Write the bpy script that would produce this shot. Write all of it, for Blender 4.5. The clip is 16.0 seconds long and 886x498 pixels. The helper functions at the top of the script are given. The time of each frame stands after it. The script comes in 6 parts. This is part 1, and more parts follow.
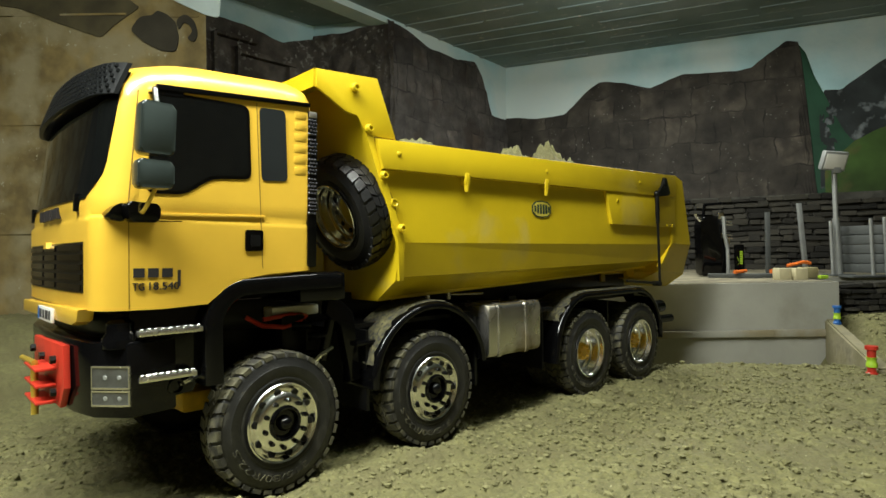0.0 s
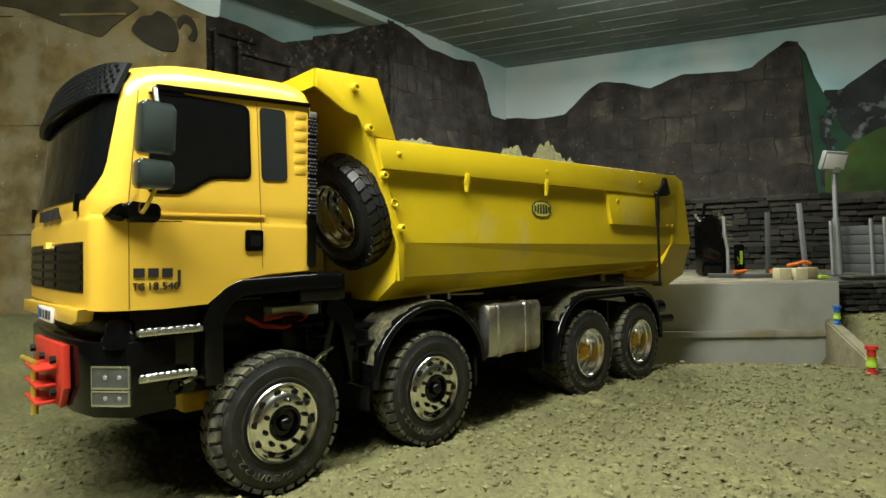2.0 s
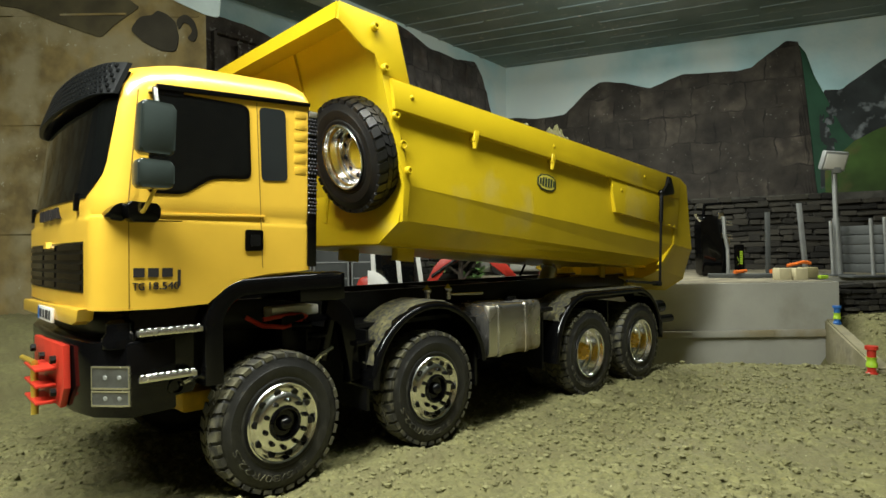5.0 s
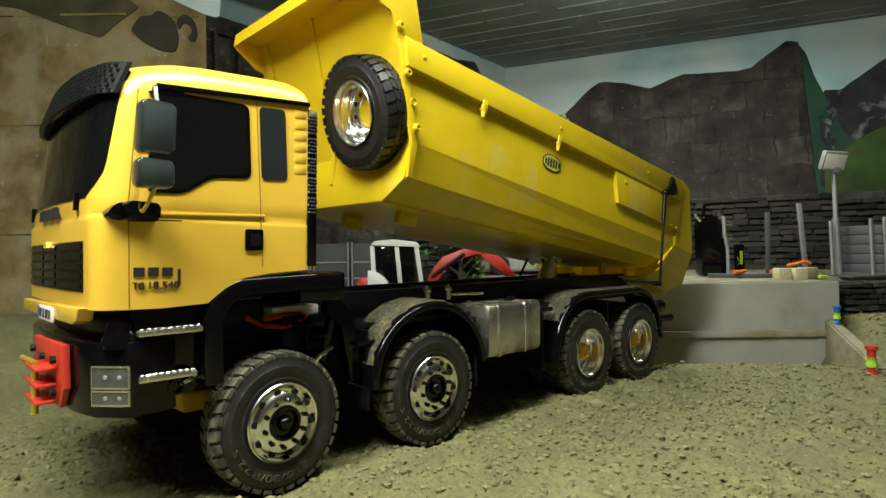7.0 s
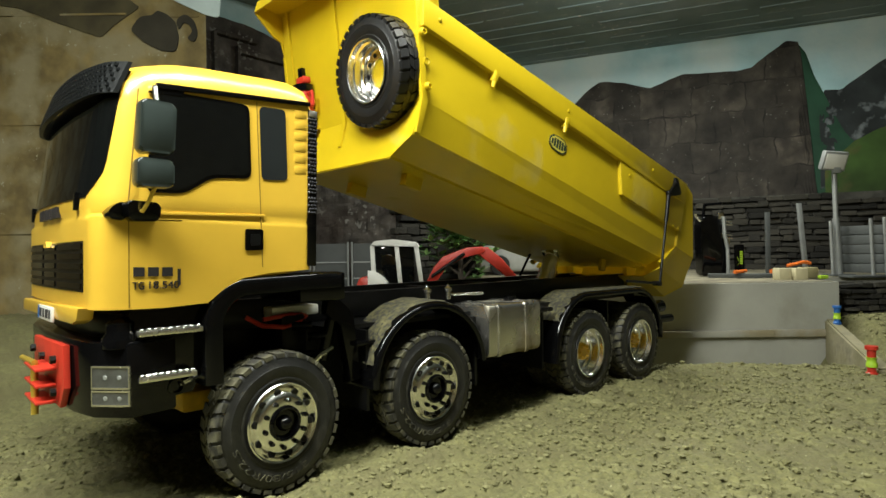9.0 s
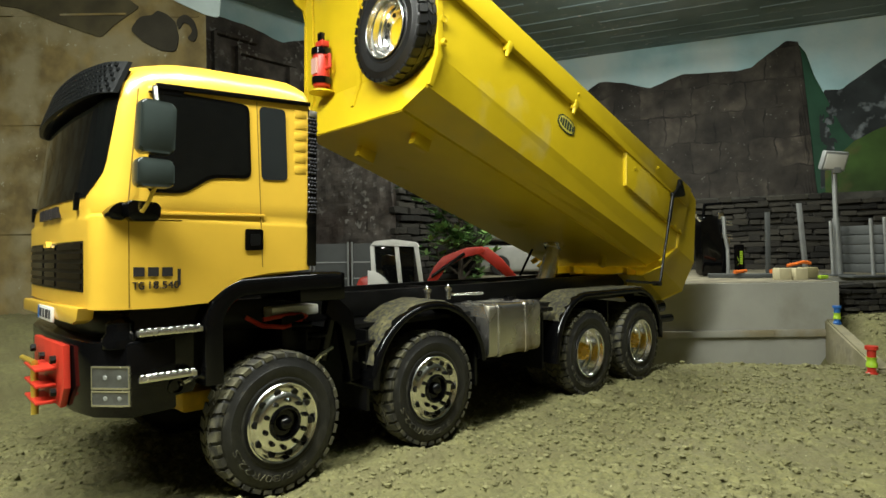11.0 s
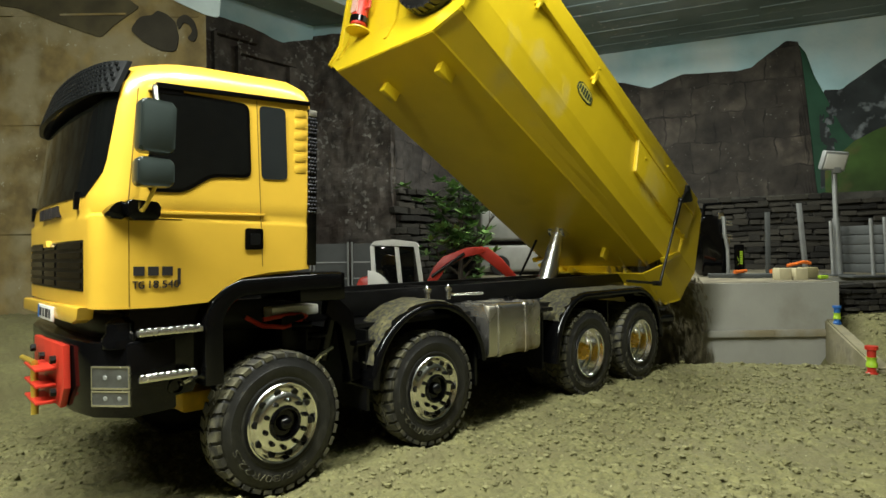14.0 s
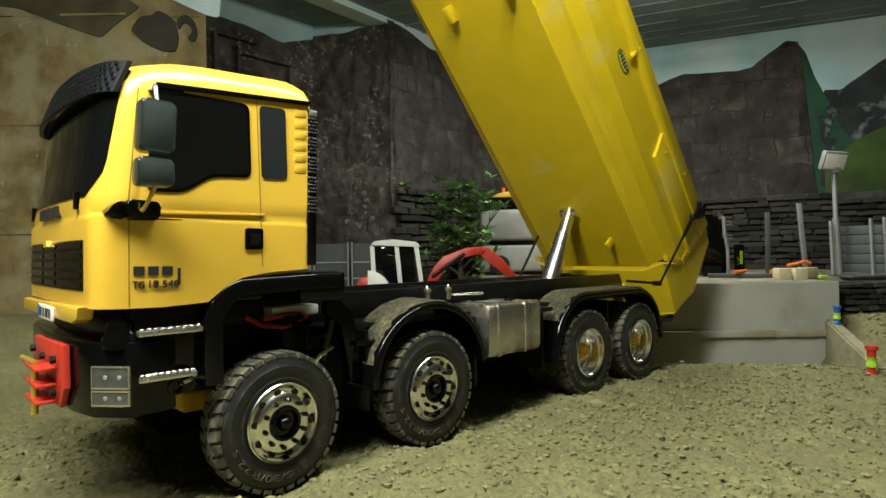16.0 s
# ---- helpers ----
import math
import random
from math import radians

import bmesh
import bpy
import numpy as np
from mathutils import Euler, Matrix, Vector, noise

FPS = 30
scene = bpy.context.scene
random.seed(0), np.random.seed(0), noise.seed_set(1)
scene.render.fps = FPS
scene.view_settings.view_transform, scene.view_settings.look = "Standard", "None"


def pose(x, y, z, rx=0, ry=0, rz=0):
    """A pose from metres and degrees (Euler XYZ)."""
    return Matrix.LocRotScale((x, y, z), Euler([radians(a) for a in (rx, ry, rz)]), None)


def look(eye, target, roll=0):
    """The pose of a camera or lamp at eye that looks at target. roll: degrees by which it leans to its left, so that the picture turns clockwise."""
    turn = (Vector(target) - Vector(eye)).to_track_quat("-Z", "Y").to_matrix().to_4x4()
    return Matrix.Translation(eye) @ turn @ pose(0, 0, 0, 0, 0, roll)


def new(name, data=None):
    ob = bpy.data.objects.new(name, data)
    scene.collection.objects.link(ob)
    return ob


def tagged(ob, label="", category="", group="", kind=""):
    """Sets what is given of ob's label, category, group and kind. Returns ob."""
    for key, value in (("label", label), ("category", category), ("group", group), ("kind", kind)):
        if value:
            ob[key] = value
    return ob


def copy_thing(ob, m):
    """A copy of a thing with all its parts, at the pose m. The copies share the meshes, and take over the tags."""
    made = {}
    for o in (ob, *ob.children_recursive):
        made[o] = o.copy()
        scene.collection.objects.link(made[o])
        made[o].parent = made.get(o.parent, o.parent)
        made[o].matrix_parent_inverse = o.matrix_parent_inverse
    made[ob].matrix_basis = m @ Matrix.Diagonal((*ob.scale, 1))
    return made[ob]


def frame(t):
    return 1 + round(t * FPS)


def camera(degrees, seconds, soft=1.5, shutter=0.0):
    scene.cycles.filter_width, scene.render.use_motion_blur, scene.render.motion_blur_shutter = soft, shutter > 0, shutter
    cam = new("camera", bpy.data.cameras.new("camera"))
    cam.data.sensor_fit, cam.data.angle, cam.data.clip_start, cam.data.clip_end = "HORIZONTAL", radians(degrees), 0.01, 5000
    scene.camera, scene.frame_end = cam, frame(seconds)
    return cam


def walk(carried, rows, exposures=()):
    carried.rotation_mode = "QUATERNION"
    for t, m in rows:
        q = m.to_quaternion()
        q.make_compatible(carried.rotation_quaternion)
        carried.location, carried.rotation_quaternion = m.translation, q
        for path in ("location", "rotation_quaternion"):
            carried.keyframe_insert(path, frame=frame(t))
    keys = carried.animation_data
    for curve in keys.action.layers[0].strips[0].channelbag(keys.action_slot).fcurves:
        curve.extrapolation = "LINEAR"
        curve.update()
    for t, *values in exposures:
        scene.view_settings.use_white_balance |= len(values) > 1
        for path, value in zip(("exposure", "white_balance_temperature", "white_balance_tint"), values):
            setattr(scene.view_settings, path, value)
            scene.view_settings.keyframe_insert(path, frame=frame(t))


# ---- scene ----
# Model truck in a model-landscape cellar. The plan is drawn in truck metres at 1:1 and built at 1:8.
S = 0.125

# ---- camera ----
cam = camera(74.1, 16.0, 1.5, 0.5)
EYE = Vector((-2.152, -5.335, 1.808))
YAW, PITCH, ROLL = radians(43.137), radians(0.328), -0.883
AIM = EYE + 10 * Vector((math.sin(YAW) * math.cos(PITCH), math.cos(YAW) * math.cos(PITCH), math.sin(PITCH)))
STAND = look(EYE * S, AIM * S, ROLL)
walk(cam, [(0.0, STAND), (16.0, STAND)], [(0.0, 0.0, 6500, 10), (16.0, 0.0, 6500, 10)])

# ---- world and lamps ----
world = bpy.data.worlds.new("world")
scene.world = world
world.use_nodes = True
world.node_tree.nodes["Background"].inputs[0].default_value = (0.5, 0.55, 0.6, 1)
world.node_tree.nodes["Background"].inputs[1].default_value = 0.02


WARM = (0.965, 1.0, 0.92)


def tube_lamp(x, y, z, length, down, side):
    """An unseen ceiling light: area light down, point light added to fill the walls."""
    data = bpy.data.lights.new("tube_light", "AREA")
    data.shape, data.size, data.size_y, data.energy, data.color = "RECTANGLE", length * S, 0.9 * S, down, WARM
    new("tube_light", data).matrix_world = look(Vector((x, y, z)) * S, Vector((x, y + 0.001, 0)) * S)
    data = bpy.data.lights.new("wall_fill_light", "POINT")
    data.shadow_soft_size, data.energy, data.color = 0.6 * S, side, WARM
    new("wall_fill_light", data).location = Vector((x, y, z - 0.1)) * S


# centre, length, watts downwards, watts to all sides
# third row: no such lamp known, added to brighten the back walls
LAMPS = [(0.2, -3.0, 7.5, 8.0, 8.5, 8), (-4.8, -2.6, 7.5, 7.0, 21, 11), (9.4, 0.4, 7.5, 4.0, 10, 4)]
for lamp_row in LAMPS:
    tube_lamp(*lamp_row)


# ---- mesh helpers ----
def finish(bm, name, angle=35):
    bmesh.ops.recalc_face_normals(bm, faces=bm.faces)
    me = bpy.data.meshes.new(name)
    bm.to_mesh(me)
    bm.free()
    me.polygons.foreach_set("use_smooth", [True] * len(me.polygons))
    me.set_sharp_from_angle(angle=radians(angle))
    return me


def part(name, bm, mat, parent=None, label="", origin=(0, 0, 0), base=(0, 0, 0), angle=35):
    """One mesh object; origin in plan metres; base: the origin of the parent."""
    o = Vector(origin)
    for v in bm.verts:
        v.co = (v.co - o) * S
    me = finish(bm, name, angle)
    me.materials.append(mat)
    ob = new(name, me)
    ob.location = (o - Vector(base)) * S
    if parent:
        ob.parent = parent
    return tagged(ob, label)


def thing(name, label, category, group="", at=(0, 0, 0), kind=""):
    ob = new(name)
    ob.empty_display_size = 0.02
    ob.location = Vector(at) * S
    return tagged(ob, label, category, group, kind)


def B():
    return bmesh.new()


def box(bm, x0, x1, y0, y1, z0, z1, bevel=0.0, seg=2):
    g = bmesh.ops.create_cube(bm, size=1.0)["verts"]
    for v in g:
        v.co = Vector(((x0 + x1) / 2 + v.co.x * (x1 - x0), (y0 + y1) / 2 + v.co.y * (y1 - y0), (z0 + z1) / 2 + v.co.z * (z1 - z0)))
    if bevel:
        es = list({e for v in g for e in v.link_edges})
        bmesh.ops.bevel(bm, geom=es, offset=bevel, segments=seg, affect="EDGES", profile=0.5)
    return bm


def prism(bm, pts, y0, y1, bevel=0.0, plane="xz"):
    """A polygon of the side view, from y0 to y1 (plane xy: plan, from z0 to z1; yz: front view, from x0 to x1)."""
    put = {"xz": lambda a, b, c: (a, c, b), "xy": lambda a, b, c: (a, b, c), "yz": lambda a, b, c: (c, a, b)}[plane]
    lo = [bm.verts.new(put(a, b, y0)) for a, b in pts]
    hi = [bm.verts.new(put(a, b, y1)) for a, b in pts]
    fs = [bm.faces.new(lo), bm.faces.new(hi[::-1])]
    n = len(pts)
    for i in range(n):
        fs.append(bm.faces.new((lo[i], hi[i], hi[(i + 1) % n], lo[(i + 1) % n])))
    if bevel:
        es = list({e for f in fs[:2] for e in f.edges})
        bmesh.ops.bevel(bm, geom=es, offset=bevel, segments=2, affect="EDGES", profile=0.5)
    return bm


def cyl(bm, p0, p1, r0, r1=None, seg=16):
    p0, p1 = Vector(p0), Vector(p1)
    r1 = r0 if r1 is None else r1
    q = (p1 - p0).to_track_quat("Z", "Y")
    a = [p0 + q @ Vector((math.cos(2 * math.pi * i / seg) * r0, math.sin(2 * math.pi * i / seg) * r0, 0)) for i in range(seg)]
    b = [p1 + q @ Vector((math.cos(2 * math.pi * i / seg) * r1, math.sin(2 * math.pi * i / seg) * r1, 0)) for i in range(seg)]
    va, vb = [bm.verts.new(p) for p in a], [bm.verts.new(p) for p in b]
    bm.faces.new(va[::-1])
    bm.faces.new(vb)
    for i in range(seg):
        bm.faces.new((va[i], va[(i + 1) % seg], vb[(i + 1) % seg], vb[i]))
    return bm


def lathe(bm, profile, centre, seg=48, axis="y", closed=False):
    """profile: (radius, offset along the axis) pairs."""
    c = Vector(centre)
    rings = []
    for r, o in profile:
        ring = []
        for i in range(seg):
            a = 2 * math.pi * i / seg
            u, w = math.cos(a) * r, math.sin(a) * r
            p = {"y": (u, o, w), "x": (o, u, w), "z": (u, w, o)}[axis]
            ring.append(bm.verts.new(c + Vector(p)))
        rings.append(ring)
    pairs = list(zip(rings, rings[1:])) + ([(rings[-1], rings[0])] if closed else [])
    for r0, r1 in pairs:
        for i in range(seg):
            bm.faces.new((r0[i], r0[(i + 1) % seg], r1[(i + 1) % seg], r1[i]))
    if not closed:
        for k, flip in ((0, True), (-1, False)):
            if profile[k][0] < 0.06:
                bm.faces.new(rings[k][::-1] if flip else rings[k])
    return bm


def pipe(bm, pts, r, seg=8):
    for a, b in zip(pts, pts[1:]):
        cyl(bm, a, b, r, r, seg)
    for p in pts[1:-1]:
        m = Matrix.Translation(p)
        bmesh.ops.create_icosphere(bm, subdivisions=1, radius=r * 1.02, matrix=m)
    return bm


# ---- materials ----
def material(name, base, rough=0.5, metal=0.0, vary=0.12, grain=40.0, bump=0.0, bump_scale=120.0, dirt=None, dirt_amount=0.0, dirt_scale=9.0, coat=0.0, flecks=None, fleck_scale=60.0, fleck_cut=0.66, cells=0.0, crumbs=0.0, spec=0.5):
    """Base colour with variation at two scales, a dust or dirt layer and fine relief; scales per metre of the model."""
    m = bpy.data.materials.new(name)
    m.use_nodes = True
    nt = m.node_tree
    b = nt.nodes["Principled BSDF"]
    tc = nt.nodes.new("ShaderNodeTexCoord")

    def noise_tex(scale, detail=4.0):
        n = nt.nodes.new("ShaderNodeTexNoise")
        n.inputs["Scale"].default_value, n.inputs["Detail"].default_value = scale, detail
        nt.links.new(tc.outputs["Object"], n.inputs["Vector"])
        return n.outputs["Fac"]

    def mix(kind, fac, a, c):
        n = nt.nodes.new("ShaderNodeMix")
        n.data_type, n.blend_type = "RGBA", kind
        for sock, val in ((0, fac), (6, a), (7, c)):
            if isinstance(val, bpy.types.NodeSocket):
                nt.links.new(val, n.inputs[sock])
            elif sock == 0:
                n.inputs[0].default_value = val
            else:
                n.inputs[sock].default_value = (*val, 1)
        return n.outputs[2]

    def ramp(sock, lo, hi):
        n = nt.nodes.new("ShaderNodeMapRange")
        n.inputs[1].default_value, n.inputs[2].default_value = lo, hi
        nt.links.new(sock, n.inputs[0])
        return n.outputs[0]

    dark = tuple(c * (1 - vary) for c in base)
    light = tuple(min(1, c * (1 + vary)) for c in base)
    col = mix("MIX", ramp(noise_tex(grain), 0.3, 0.7), dark, light)
    col = mix("MIX", ramp(noise_tex(grain / 7), 0.35, 0.65), col, mix("MULTIPLY", 1.0, col, tuple([1 - vary] * 3)))
    if dirt:
        f = ramp(noise_tex(dirt_scale, 8.0), 0.62 - dirt_amount * 0.5, 0.72 - dirt_amount * 0.3)
        col = mix("MIX", f, col, dirt)
        r = nt.nodes.new("ShaderNodeMapRange")
        r.inputs[3].default_value, r.inputs[4].default_value = rough, 0.85
        nt.links.new(f, r.inputs[0])
        nt.links.new(r.outputs[0], b.inputs["Roughness"])
    else:
        r = nt.nodes.new("ShaderNodeMapRange")
        r.inputs[3].default_value, r.inputs[4].default_value = max(0, rough - 0.06), min(1, rough + 0.06)
        nt.links.new(noise_tex(grain / 3), r.inputs[0])
        nt.links.new(r.outputs[0], b.inputs["Roughness"])
    if cells:
        # painted blocks of differing tone with dark joints, laid out along the wall
        warp = nt.nodes.new("ShaderNodeTexNoise")
        warp.inputs["Scale"].default_value, warp.inputs["Detail"].default_value = 1.3, 3.0
        nt.links.new(tc.outputs["UV"], warp.inputs["Vector"])
        add = nt.nodes.new("ShaderNodeMixRGB")
        add.blend_type = "ADD"
        add.inputs[0].default_value = 0.42
        nt.links.new(tc.outputs["UV"], add.inputs[1])
        nt.links.new(warp.outputs["Color"], add.inputs[2])
        br = nt.nodes.new("ShaderNodeTexBrick")
        br.offset, br.offset_frequency, br.squash, br.squash_frequency = 0.37, 2, 0.6, 3
        br.inputs["Scale"].default_value, br.inputs["Mortar Size"].default_value = 1.0, 0.035
        br.inputs["Mortar Smooth"].default_value = 0.9
        br.inputs["Brick Width"].default_value, br.inputs["Row Height"].default_value = cells, cells * 1.15
        br.inputs["Color1"].default_value, br.inputs["Color2"].default_value, br.inputs["Mortar"].default_value = (0.55, 0.55, 0.55, 1), (1.9, 1.85, 1.8, 1), (0.28, 0.28, 0.28, 1)
        nt.links.new(add.outputs[0], br.inputs["Vector"])
        soft = mix("MIX", ramp(noise_tex(16.0, 5.0), 0.35, 0.6), br.outputs["Color"], (1.0, 1.0, 1.0))
        col = mix("MULTIPLY", 1.0, col, soft)
    if flecks:
        f2 = ramp(noise_tex(fleck_scale, 6.0), fleck_cut, fleck_cut + 0.05)
        gate2 = ramp(noise_tex(fleck_scale / 8, 3.0), 0.48, 0.6)
        mul = nt.nodes.new("ShaderNodeMath")
        mul.operation = "MULTIPLY"
        nt.links.new(f2, mul.inputs[0])
        nt.links.new(gate2, mul.inputs[1])
        col = mix("MIX", mul.outputs[0], col, flecks)
    nt.links.new(col, b.inputs["Base Color"])
    b.inputs["Metallic"].default_value = metal
    b.inputs["Specular IOR Level"].default_value = spec
    b.inputs["Coat Weight"].default_value = coat
    b.inputs["Coat Roughness"].default_value = 0.12
    if bump:
        bp = nt.nodes.new("ShaderNodeBump")
        bp.inputs["Strength"].default_value, bp.inputs["Distance"].default_value = bump, 0.002
        height = noise_tex(bump_scale, 8.0)
        if crumbs:
            v = nt.nodes.new("ShaderNodeTexVoronoi")
            v.feature = "SMOOTH_F1"
            v.inputs["Scale"].default_value = crumbs
            nt.links.new(tc.outputs["Object"], v.inputs["Vector"])
            s2 = nt.nodes.new("ShaderNodeMath")
            s2.operation = "SUBTRACT"
            nt.links.new(height, s2.inputs[0])
            sh = nt.nodes.new("ShaderNodeMath")
            sh.operation = "MULTIPLY"
            sh.inputs[1].default_value = 0.5
            nt.links.new(v.outputs["Distance"], sh.inputs[0])
            nt.links.new(sh.outputs[0], s2.inputs[1])
            height = s2.outputs[0]
        nt.links.new(height, bp.inputs["Height"])
        nt.links.new(bp.outputs[0], b.inputs["Normal"])
    return m


DUST = (0.26, 0.22, 0.13)
CAB_YELLOW = material("cab_yellow_paint", (0.70, 0.435, 0.045), 0.3, vary=0.04, grain=25, coat=0.4)
BED_YELLOW = material("body_yellow_paint", (0.58, 0.415, 0.010), 0.36, vary=0.05, grain=18, bump=0.05, bump_scale=400, dirt=(0.5, 0.38, 0.06), dirt_amount=0.05)
BLACK = material("black_painted_plastic", (0.0025, 0.0025, 0.0027), 0.1, vary=0.2, grain=60, spec=0.28)
CHASSIS = material("black_chassis_steel", (0.007, 0.007, 0.007), 0.3, vary=0.3, grain=60, spec=0.25)
RUBBER = material("tyre_rubber", (0.014, 0.014, 0.013), 0.45, vary=0.25, grain=70, bump=0.2, bump_scale=500, dirt=(0.035, 0.033, 0.023), dirt_amount=0.15, dirt_scale=90)
CLEAN_RUBBER = material("clean_tyre_rubber", (0.011, 0.011, 0.011), 0.42, vary=0.2, grain=70, bump=0.2, bump_scale=500)
RUBBER_DUSTY = material("dusty_tread_rubber", (0.035, 0.033, 0.024), 0.8, vary=0.35, grain=90, bump=0.4, bump_scale=420, dirt=(0.095, 0.088, 0.05), dirt_amount=0.4, dirt_scale=70)
CHROME = material("polished_aluminium", (0.88, 0.87, 0.84), 0.2, 1.0, vary=0.05, grain=30)
STEEL = material("bright_turned_steel", (0.82, 0.81, 0.78), 0.26, 1.0, vary=0.04, grain=30)
ALU = material("brushed_aluminium_sheet", (0.66, 0.64, 0.58), 0.24, 0.95, vary=0.14, grain=14, dirt=(0.3, 0.26, 0.16), dirt_amount=0.25, dirt_scale=18)
HUB_YELLOW = material("yellow_hub_paint", (0.7, 0.42, 0.02), 0.5, vary=0.15, grain=80)
GLASS_DARK = material("tinted_window", (0.004, 0.0045, 0.0045), 0.04, vary=0.1, grain=10, spec=0.5)
# lighter copy of the tinted window: its grey stands in for a reflection
GLASS_REFLECTION_GREY = material("window_with_painted_reflection", (0.018, 0.021, 0.022), 0.12, vary=0.15, grain=10, spec=0.6)
VISOR = material("matt_black_visor", (0.008, 0.009, 0.0095), 0.36, vary=0.2, grain=60, spec=0.3)
MIRROR_GREY = material("dark_grey_mirror_shell", (0.03, 0.04, 0.037), 0.28, vary=0.12, grain=40)
RED = material("red_paint", (0.52, 0.035, 0.018), 0.4, vary=0.1, grain=40)
BRASS = material("yellow_brass_pin", (0.6, 0.42, 0.06), 0.35, 0.6, vary=0.1, grain=40)
WHITE = material("white_paint", (0.72, 0.71, 0.66), 0.4, vary=0.06, grain=30)
LAMP_GLASS = material("clear_lamp_plastic", (0.07, 0.073, 0.072), 0.06, 0.0, vary=0.3, grain=90, coat=1.0)
INK = material("black_lettering", (0.02, 0.018, 0.02), 0.5, vary=0.1)
SOIL = material("dry_soil", (0.150, 0.142, 0.056), 0.95, vary=0.24, grain=150, bump=0.75, bump_scale=300, crumbs=210, flecks=(0.34, 0.33, 0.19), fleck_scale=170, fleck_cut=0.69, dirt=(0.115, 0.105, 0.043), dirt_amount=0.32, dirt_scale=14)
CONCRETE = material("grey_concrete", (0.36, 0.355, 0.31), 0.85, vary=0.08, grain=12, bump=0.15, bump_scale=150, dirt=(0.27, 0.26, 0.21), dirt_amount=0.22, dirt_scale=7)
SLAB = material("plateau_concrete", (0.34, 0.33, 0.28), 0.9, vary=0.12, grain=14, bump=0.3, bump_scale=120, dirt=DUST, dirt_amount=0.35, dirt_scale=9)
PIER = material("brown_washed_concrete", (0.20, 0.148, 0.054), 0.9, vary=0.34, grain=26, bump=0.9, bump_scale=45, dirt=(0.235, 0.2, 0.11), dirt_amount=0.34, dirt_scale=11, flecks=(0.30, 0.28, 0.19), fleck_scale=90, fleck_cut=0.64)
SKY = material("sky_blue_wall_paint", (0.44, 0.66, 0.70), 0.85, vary=0.1, grain=8, bump=0.4, bump_scale=70, dirt=(0.62, 0.72, 0.71), dirt_amount=0.4, dirt_scale=3)
CEILING = material("grey_blue_board_marked_concrete", (0.20, 0.255, 0.25), 0.9, vary=0.16, grain=7, bump=0.5, bump_scale=60, dirt=(0.25, 0.29, 0.285), dirt_amount=0.3, dirt_scale=3, flecks=(0.42, 0.42, 0.40), fleck_scale=48, fleck_cut=0.63)
ROCK = material("dark_painted_rock", (0.08, 0.068, 0.056), 0.9, vary=0.5, grain=22, bump=1.0, bump_scale=60, dirt=(0.034, 0.024, 0.017), dirt_amount=0.25, dirt_scale=9, flecks=(0.19, 0.182, 0.16), fleck_scale=64, fleck_cut=0.56)
CLIFF = material("dark_painted_block_rock", (0.070, 0.062, 0.056), 0.9, vary=0.4, grain=22, bump=0.8, bump_scale=60, dirt=(0.035, 0.026, 0.02), dirt_amount=0.2, dirt_scale=9, cells=0.62)
MURAL_ROCK = material("mural_rock_paint", (0.058, 0.05, 0.04), 0.9, vary=0.5, grain=14, bump=0.5, bump_scale=60, dirt=(0.022, 0.018, 0.014), dirt_amount=0.25, dirt_scale=10, cells=0.75, flecks=(0.22, 0.21, 0.19), fleck_scale=90, fleck_cut=0.66)
MURAL_GREEN = material("mural_green_paint", (0.022, 0.075, 0.042), 0.9, vary=0.3, grain=8, bump=0.3, bump_scale=60)
MURAL_MEADOW = material("mural_meadow_paint", (0.05, 0.10, 0.02), 0.9, vary=0.4, grain=9, bump=0.3, bump_scale=60, dirt=(0.12, 0.07, 0.03), dirt_amount=0.2, dirt_scale=6)
MURAL_SLATE = material("mural_slate_paint", (0.03, 0.036, 0.037), 0.9, vary=0.4, grain=12, bump=0.3, bump_scale=60, dirt=(0.16, 0.18, 0.19), dirt_amount=0.09, dirt_scale=26)
# for unseen walls: kept dark so that glossy black parts reflect little light
REFLECTION_DIM_WALL = material("unseen_wall_kept_dark", (0.07, 0.062, 0.045), 0.9, vary=0.3, grain=20, bump=0.5, bump_scale=60)
STONE = material("dark_dry_stone", (0.075, 0.072, 0.06), 0.9, vary=0.5, grain=25, bump=0.8, bump_scale=90)
GREY_METAL = material("galvanised_grey_steel", (0.30, 0.31, 0.30), 0.5, 0.4, vary=0.12, grain=30)
PANEL_GREY = material("grey_fence_panel", (0.065, 0.07, 0.067), 0.7, vary=0.15, grain=20)
LEAF = material("green_leaves", (0.045, 0.12, 0.03), 0.5, vary=0.4, grain=60)
BARK = material("grey_brown_bark", (0.08, 0.065, 0.05), 0.9, vary=0.3, grain=60, bump=0.5)
LIME = material("lime_plastic", (0.35, 0.55, 0.03), 0.5, vary=0.05)
BLUE = material("blue_plastic", (0.02, 0.12, 0.4), 0.5, vary=0.05)
ORANGE = material("orange_plastic", (0.75, 0.16, 0.02), 0.5, vary=0.05)
TAN = material("tan_wood_offcut", (0.30, 0.26, 0.13), 0.8, vary=0.15, grain=40)
WOOD = material("pale_wood_block", (0.50, 0.45, 0.28), 0.7, vary=0.08, grain=40)


